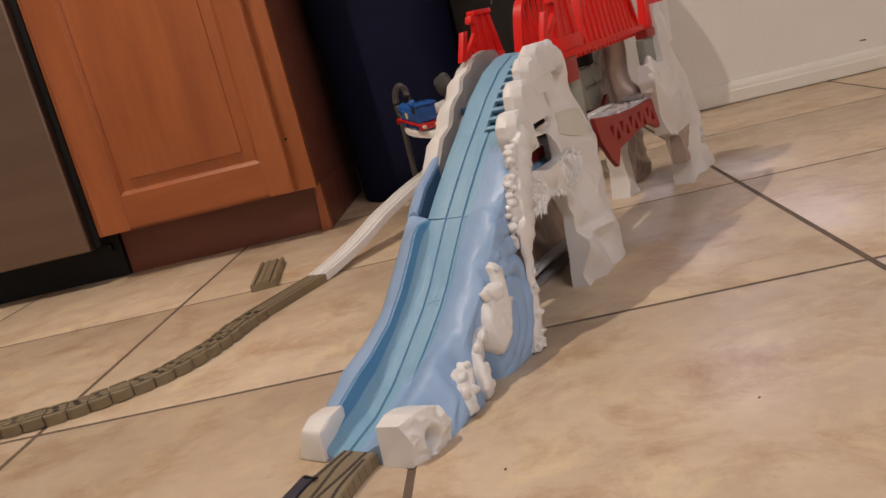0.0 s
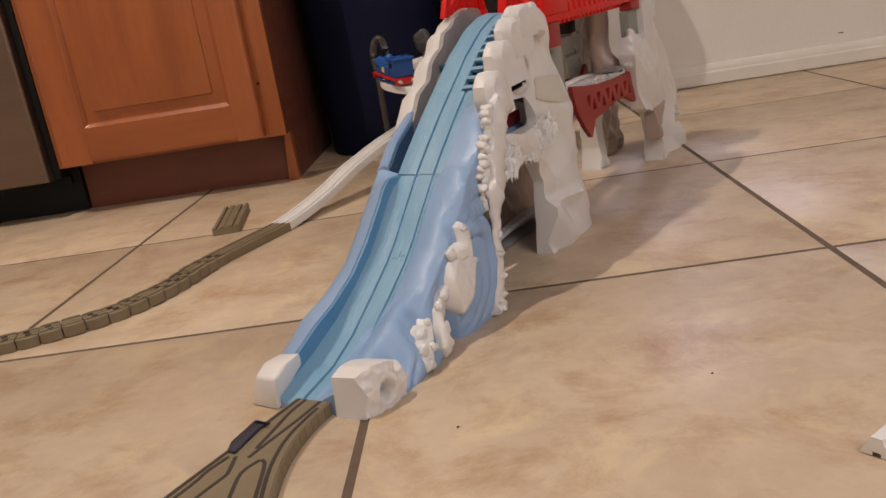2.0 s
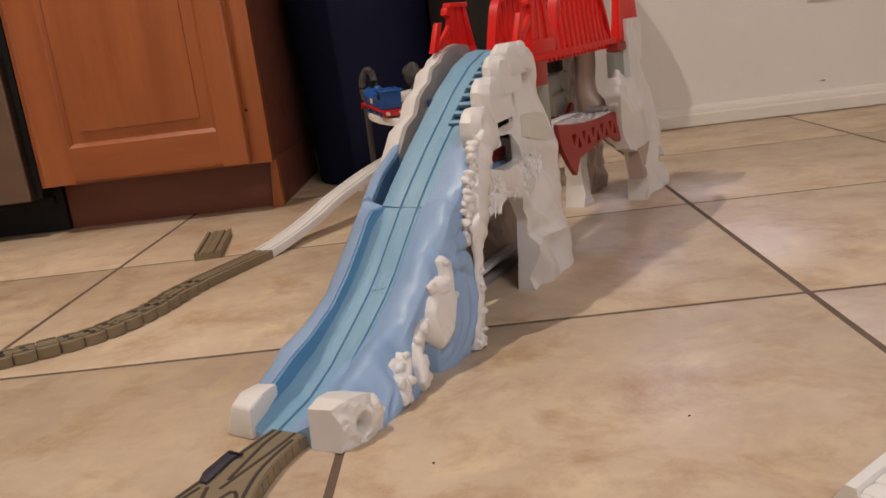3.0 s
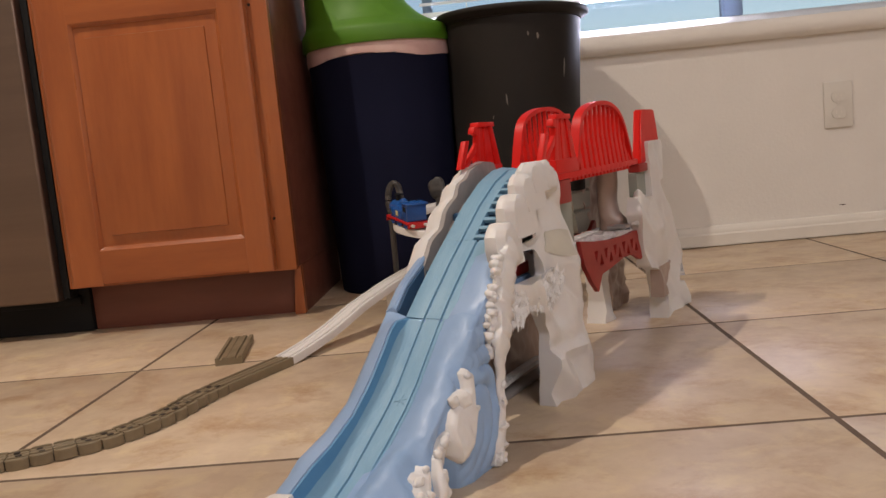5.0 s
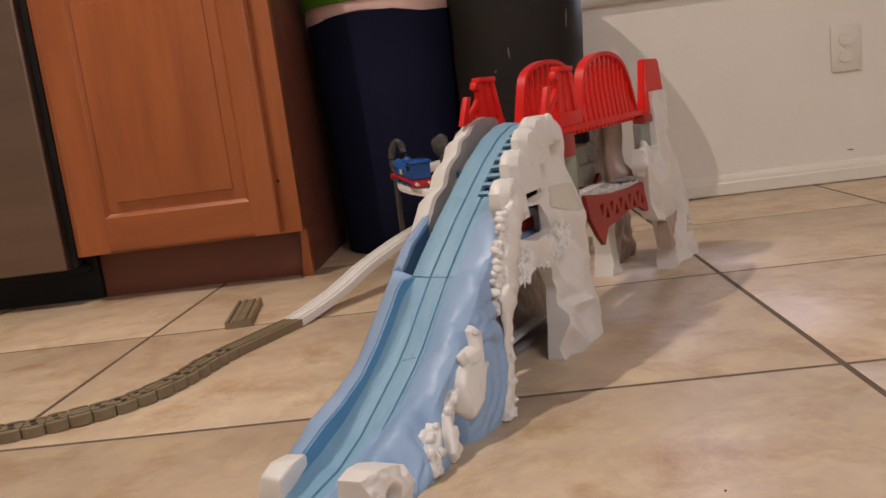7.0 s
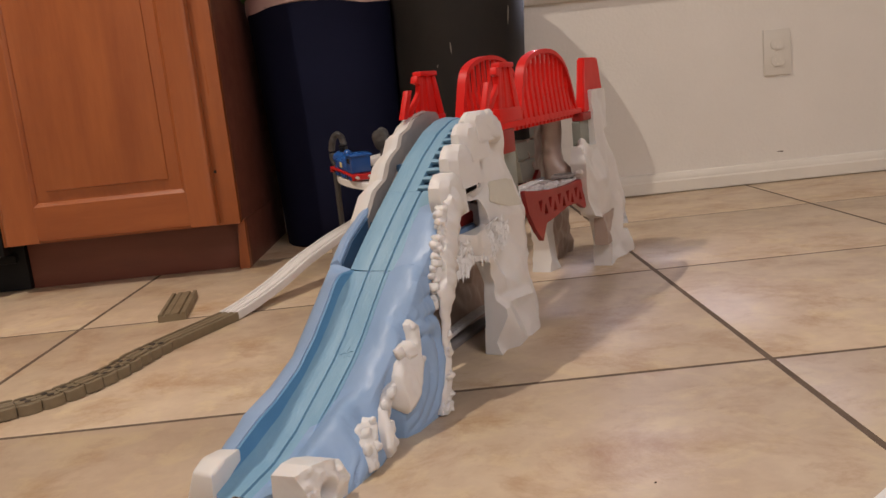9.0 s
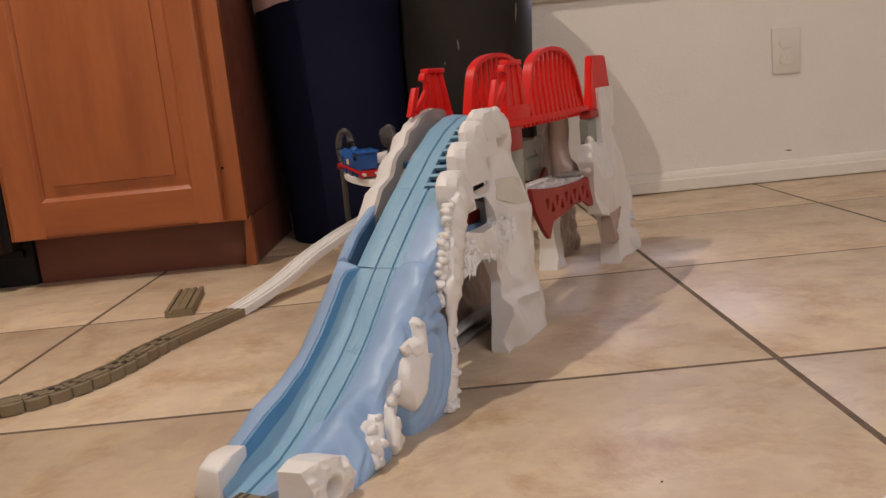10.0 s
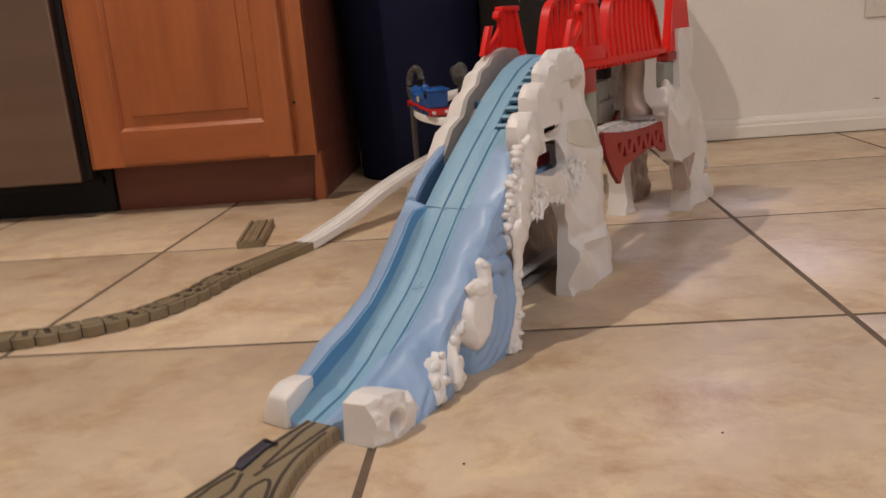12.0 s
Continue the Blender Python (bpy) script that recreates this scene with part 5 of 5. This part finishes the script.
track_piece([(-0.428 - 0.05 * (u - 0.345), u, 0.0) for u in (0.345, 0.37, 0.41, 0.45, 0.4915)], "straight olive brown toy track joining the white ramp")
bend = thing("flexible_track", "bendy olive brown toy track of linked segments on the floor", "toy track", "toy tracks", m=TOY)
path = spline([(-0.4275, 0.344, 0), (-0.420, 0.30, 0), (-0.408, 0.25, 0), (-0.401, 0.20, 0), (-0.404, 0.16, 0), (-0.417, 0.12, 0), (-0.446, 0.075, 0), (-0.482, 0.036, 0), (-0.53, 0.0, 0), (-0.59, -0.035, 0), (-0.65, -0.065, 0), (-0.72, -0.09, 0)], 0.004)
for k in range(0, len(path) - 6, 6):
    seg = path[k:k + 7].copy()
    seg[-1] = seg[-1] * 0.72 + seg[-2] * 0.28
    link = part("link", sweep(bmesh.new(), TRACK, seg, lift=0.0014 * math.sin(k * 1.7) ** 2, widths=(0.90, 1.02, 1.05, 1.05, 1.04, 1.0, 0.88)), BROWN, bend, smooth=30)
    yaw = math.degrees(math.atan2(*(seg[4] - seg[3])[1::-1]))
    # dark boxes stand for the shaded holes and gap of the link
    for across, along in ((-0.0058, 0.0015), (0.0058, -0.0015)):
        part("slot", one_box((-0.0034, -0.0028, 0.0085), (0.0034, 0.0028, 0.0138), 0.0008), GROOVE_SHADE, link, m=pose(*seg[3], 0, 0, yaw) @ pose(along, across, 0))
    part("joint", one_box((-0.0016, -0.0150, 0.001), (0.0016, 0.0150, 0.0095)), GROOVE_SHADE, link, m=pose(*path[k], 0, 0, yaw))

# the switch at the foot of the slide
switch = thing("switch_track", "olive brown toy track switch at the foot of the slide", "toy track", "toy tracks", m=TOY)
def right_edge(u):
    return 0.0245 + 2.8 * min(abs(u), 0.15) ** 2 + 0.84 * max(0.0, abs(u) - 0.15)


outline = [(-0.0085, -0.001), (0.0240, -0.001)] + [(right_edge(u), u) for u in np.arange(-0.01, -0.27, -0.01)] + [(0.080, -0.27)]
outline += [(right_edge(u) - 0.037, u) for u in np.arange(-0.26, -0.145, -0.01)] + [(0.026, -0.142), (0.030, -0.26), (0.030, -0.30), (-0.009, -0.30), (-0.0095, -0.15)]
bed = bmesh.new()
prism(bed, outline, "z", 0.0, 0.0118, 0.0007)
part("switch_bed", bed, BROWN, switch, "flat olive brown switch plate", smooth=25)


def groove(points, name="groove"):
    # a thin dark strip on the bed colours the groove's shade
    strip = bmesh.new()
    pts = spline([(x, y, 0.0112) for x, y in points], 0.006)
    sweep(strip, [(-0.0015, 0.0), (-0.0015, 0.0009), (0.0015, 0.0009), (0.0015, 0.0)], pts)
    part(name, strip, GROOVE_SHADE, switch, "dark strip for the shade in a wheel groove")


groove([(-0.0048, -0.002), (-0.0060, -0.12), (-0.0055, -0.295)])
groove([(0.0020, -0.002), (0.0024, -0.022), (0.0072, -0.045), (0.0136, -0.076)])
groove([(0.0166, -0.002), (0.0174, -0.030), (0.0167, -0.067), (0.0166, -0.088)])
groove([(0.0215, -0.012), (0.0262, -0.052), (0.0385, -0.086), (0.058, -0.120), (0.080, -0.152)], "edge_groove")
groove([(0.0002, -0.091), (-0.0016, -0.113), (0.0002, -0.137), (0.0010, -0.295)])
groove([(0.0055, -0.089), (0.0146, -0.106), (0.0170, -0.114), (0.0160, -0.135), (0.0160, -0.295)])
groove([(0.0280, -0.088), (0.0258, -0.105), (0.0360, -0.126), (0.0500, -0.150)])
groove([(0.0290, -0.0875), (0.0355, -0.092), (0.0534, -0.120), (0.070, -0.148)])
for k in range(26):
    u0, u1 = -0.010 * k, -0.010 * (k + 1) + 0.0006
    face = bmesh.new()
    loft(face, [[(right_edge(u) - 0.0002, u, 0.0005), (right_edge(u) + 0.0012, u, 0.0005), (right_edge(u) + 0.0010, u, 0.0108), (right_edge(u) - 0.0002, u, 0.0108)] for u in (u0, u1)])
    part("edge_rib", face, BROWN, switch)
tongue = bmesh.new()
prism(tongue, [(-0.0156, -0.0440), (-0.0135, -0.0425), (-0.0020, -0.0452), (-0.0032, -0.0525), (0.0030, -0.0868), (-0.0046, -0.0868), (-0.0112, -0.0760)], "z", 0.0, 0.0142, 0.001)
part("switch_lever", tongue, LEVER, switch, "dark blue-grey switch lever")
part("lever_tip", one_box((-0.0120, -0.0480, 0.0138), (0.0020, -0.0456, 0.0152), 0.0006), BLACK, switch)

# loose pieces on the floor
loose = tagged(new("loose_track", finish(sweep(bmesh.new(), [(a * 1.18, b) for a, b in TRACK[:18]], [(0, 0, 0), (0, 0.06, 0), (0, 0.165, 0)]), "loose_track", BROWN, 30)), "short loose olive brown toy track piece on the tiles", "toy track", "toy tracks")
loose.matrix_basis = pose(-0.306, 0.446, 0.0, 0, 0, 9)
spare = thing("spare_track", "loose white plastic toy track piece on the tiles", "toy track", "toy tracks", m=pose(0.3385, -0.3925, 0, 0, 0, -51))
WIDE = [(-0.0255, 0.0), (-0.0245, 0.0022), (-0.0192, 0.0112), (-0.0182, 0.0125), (-0.0112, 0.0125), (-0.0102, 0.0082), (0.0102, 0.0082), (0.0112, 0.0125), (0.0182, 0.0125), (0.0192, 0.0112), (0.0245, 0.0022), (0.0255, 0.0)]
part("track_bed", sweep(bmesh.new(), WIDE, [(0, 0, 0.0006), (0, 0.1, 0.0006), (0, 0.20, 0.0006)]), WHITE_TRACK, spare, smooth=30)
for i in range(12):
    part("tie", one_box((-0.0100, 0.004 + 0.016 * i, 0.0078), (0.0100, 0.0145 + 0.016 * i, 0.0098), 0.0006), WHITE_TRACK, spare)
part("connector", one_box((0.0115, -0.0075, 0.0006), (0.0180, 0.001, 0.0110), 0.001), WHITE_TRACK, spare)
part("socket_slot", one_box((-0.0172, -0.0004, 0.0008), (-0.0122, 0.004, 0.0032), 0.0004), GROOVE_SHADE, spare)

# ---- toy engine on the spiral ----
ENG = -126
hx, hy, hz = helix(ENG)
ha = helix(ENG + 1)
heading = math.degrees(math.atan2(hy - ha[1], hx - ha[0]))
SC = 1.3
engine = thing("toy_engine", "small blue and red toy tank engine on the white spiral track", "toy train", m=TOY @ pose(hx, hy, hz + 0.0140, 0, -7, heading) @ Matrix.Diagonal((SC * 1.05, SC * 0.92, SC * 0.78, 1)))
part("footplate", one_box((-0.038, -0.0165, 0.008), (0.036, 0.0165, 0.013), 0.0015), ENGINE_RED, engine, "red running board")
part("side_tank", one_box((-0.016, -0.0150, 0.0135), (0.022, 0.0150, 0.030), 0.003, 3), ENGINE_BLUE, engine)
boiler = bmesh.new()
bmesh.ops.create_cone(boiler, cap_ends=True, segments=28, radius1=0.0125, radius2=0.0125, depth=0.052, matrix=pose(0.008, 0, 0.027, 0, 90, 0))
part("boiler", boiler, ENGINE_BLUE, engine)
part("cab", one_box((-0.036, -0.0155, 0.0135), (-0.0165, 0.0155, 0.042), 0.002), ENGINE_BLUE, engine)
part("cab_roof", one_box((-0.039, -0.0175, 0.0422), (-0.014, 0.0175, 0.0455), 0.0015), ENGINE_BLUE, engine)
for s in (-1, 1):
    part("cab_window", one_box((-0.031, s * 0.0156 - 0.0004, 0.030), (-0.022, s * 0.0156 + 0.0004, 0.038)), BLACK, engine)
    part("number_patch", one_box((-0.003, s * 0.0151 - 0.0003, 0.018), (0.005, s * 0.0151 + 0.0003, 0.027)), YELLOW, engine, "small yellow patch")
funnel = bmesh.new()
tube(funnel, [(0.026, 0, 0.036), (0.026, 0, 0.047), (0.026, 0, 0.048), (0.026, 0, 0.051)], [0.0042, 0.004, 0.0052, 0.0052], 14)
part("funnel", funnel, BLACK, engine)
dome = bmesh.new()
blob(dome, (0.008, 0, 0.040), (0.006, 0.006, 0.006), 0.0, 3)
part("dome", dome, ENGINE_BLUE, engine)
for x in (-0.0385, 0.0365):
    beam = part("buffer_beam", one_box((x - 0.0015, -0.0165, 0.002), (x + 0.0015, 0.0165, 0.0125), 0.0008), ENGINE_RED, engine)
    for y in (-0.010, 0.010):
        bf = bmesh.new()
        bmesh.ops.create_cone(bf, cap_ends=True, segments=12, radius1=0.0028, radius2=0.0028, depth=0.004, matrix=pose(x + math.copysign(0.0032, x), y, 0.0075, 0, 90, 0))
        part("buffer", bf, PLATE, beam)
for x in (-0.026, -0.004, 0.018):
    for s in (-1, 1):
        wl = bmesh.new()
        bmesh.ops.create_cone(wl, cap_ends=True, segments=20, radius1=0.0085, radius2=0.0085, depth=0.003, matrix=pose(x, s * 0.0130, 0.0086, 90, 0, 0))
        part("wheel", wl, ENGINE_BLUE, engine)

# ---- floor tiles ----
GAP = 0.0034
tile_bm = bmesh.new()
h2 = T / 2 - GAP
loft(tile_bm, [[(-h2, -h2, -0.006), (h2, -h2, -0.006), (h2, h2, -0.006), (-h2, h2, -0.006)], [(-h2, -h2, -0.0009), (h2, -h2, -0.0009), (h2, h2, -0.0009), (-h2, h2, -0.0009)],
               [(s * (h2 - 0.0012), t * (h2 - 0.0012), 0.0) for s, t in ((-1, -1), (1, -1), (1, 1), (-1, 1))]])
tile_mesh = finish(tile_bm, "tile", TILE, 50)
for i in range(-6, 7):
    for j in range(-7, 3):
        ob = new("tile", tile_mesh)
        ob.parent = floor
        ob.matrix_basis = pose((i + 0.5) * T, (j + 0.5) * T, 0)
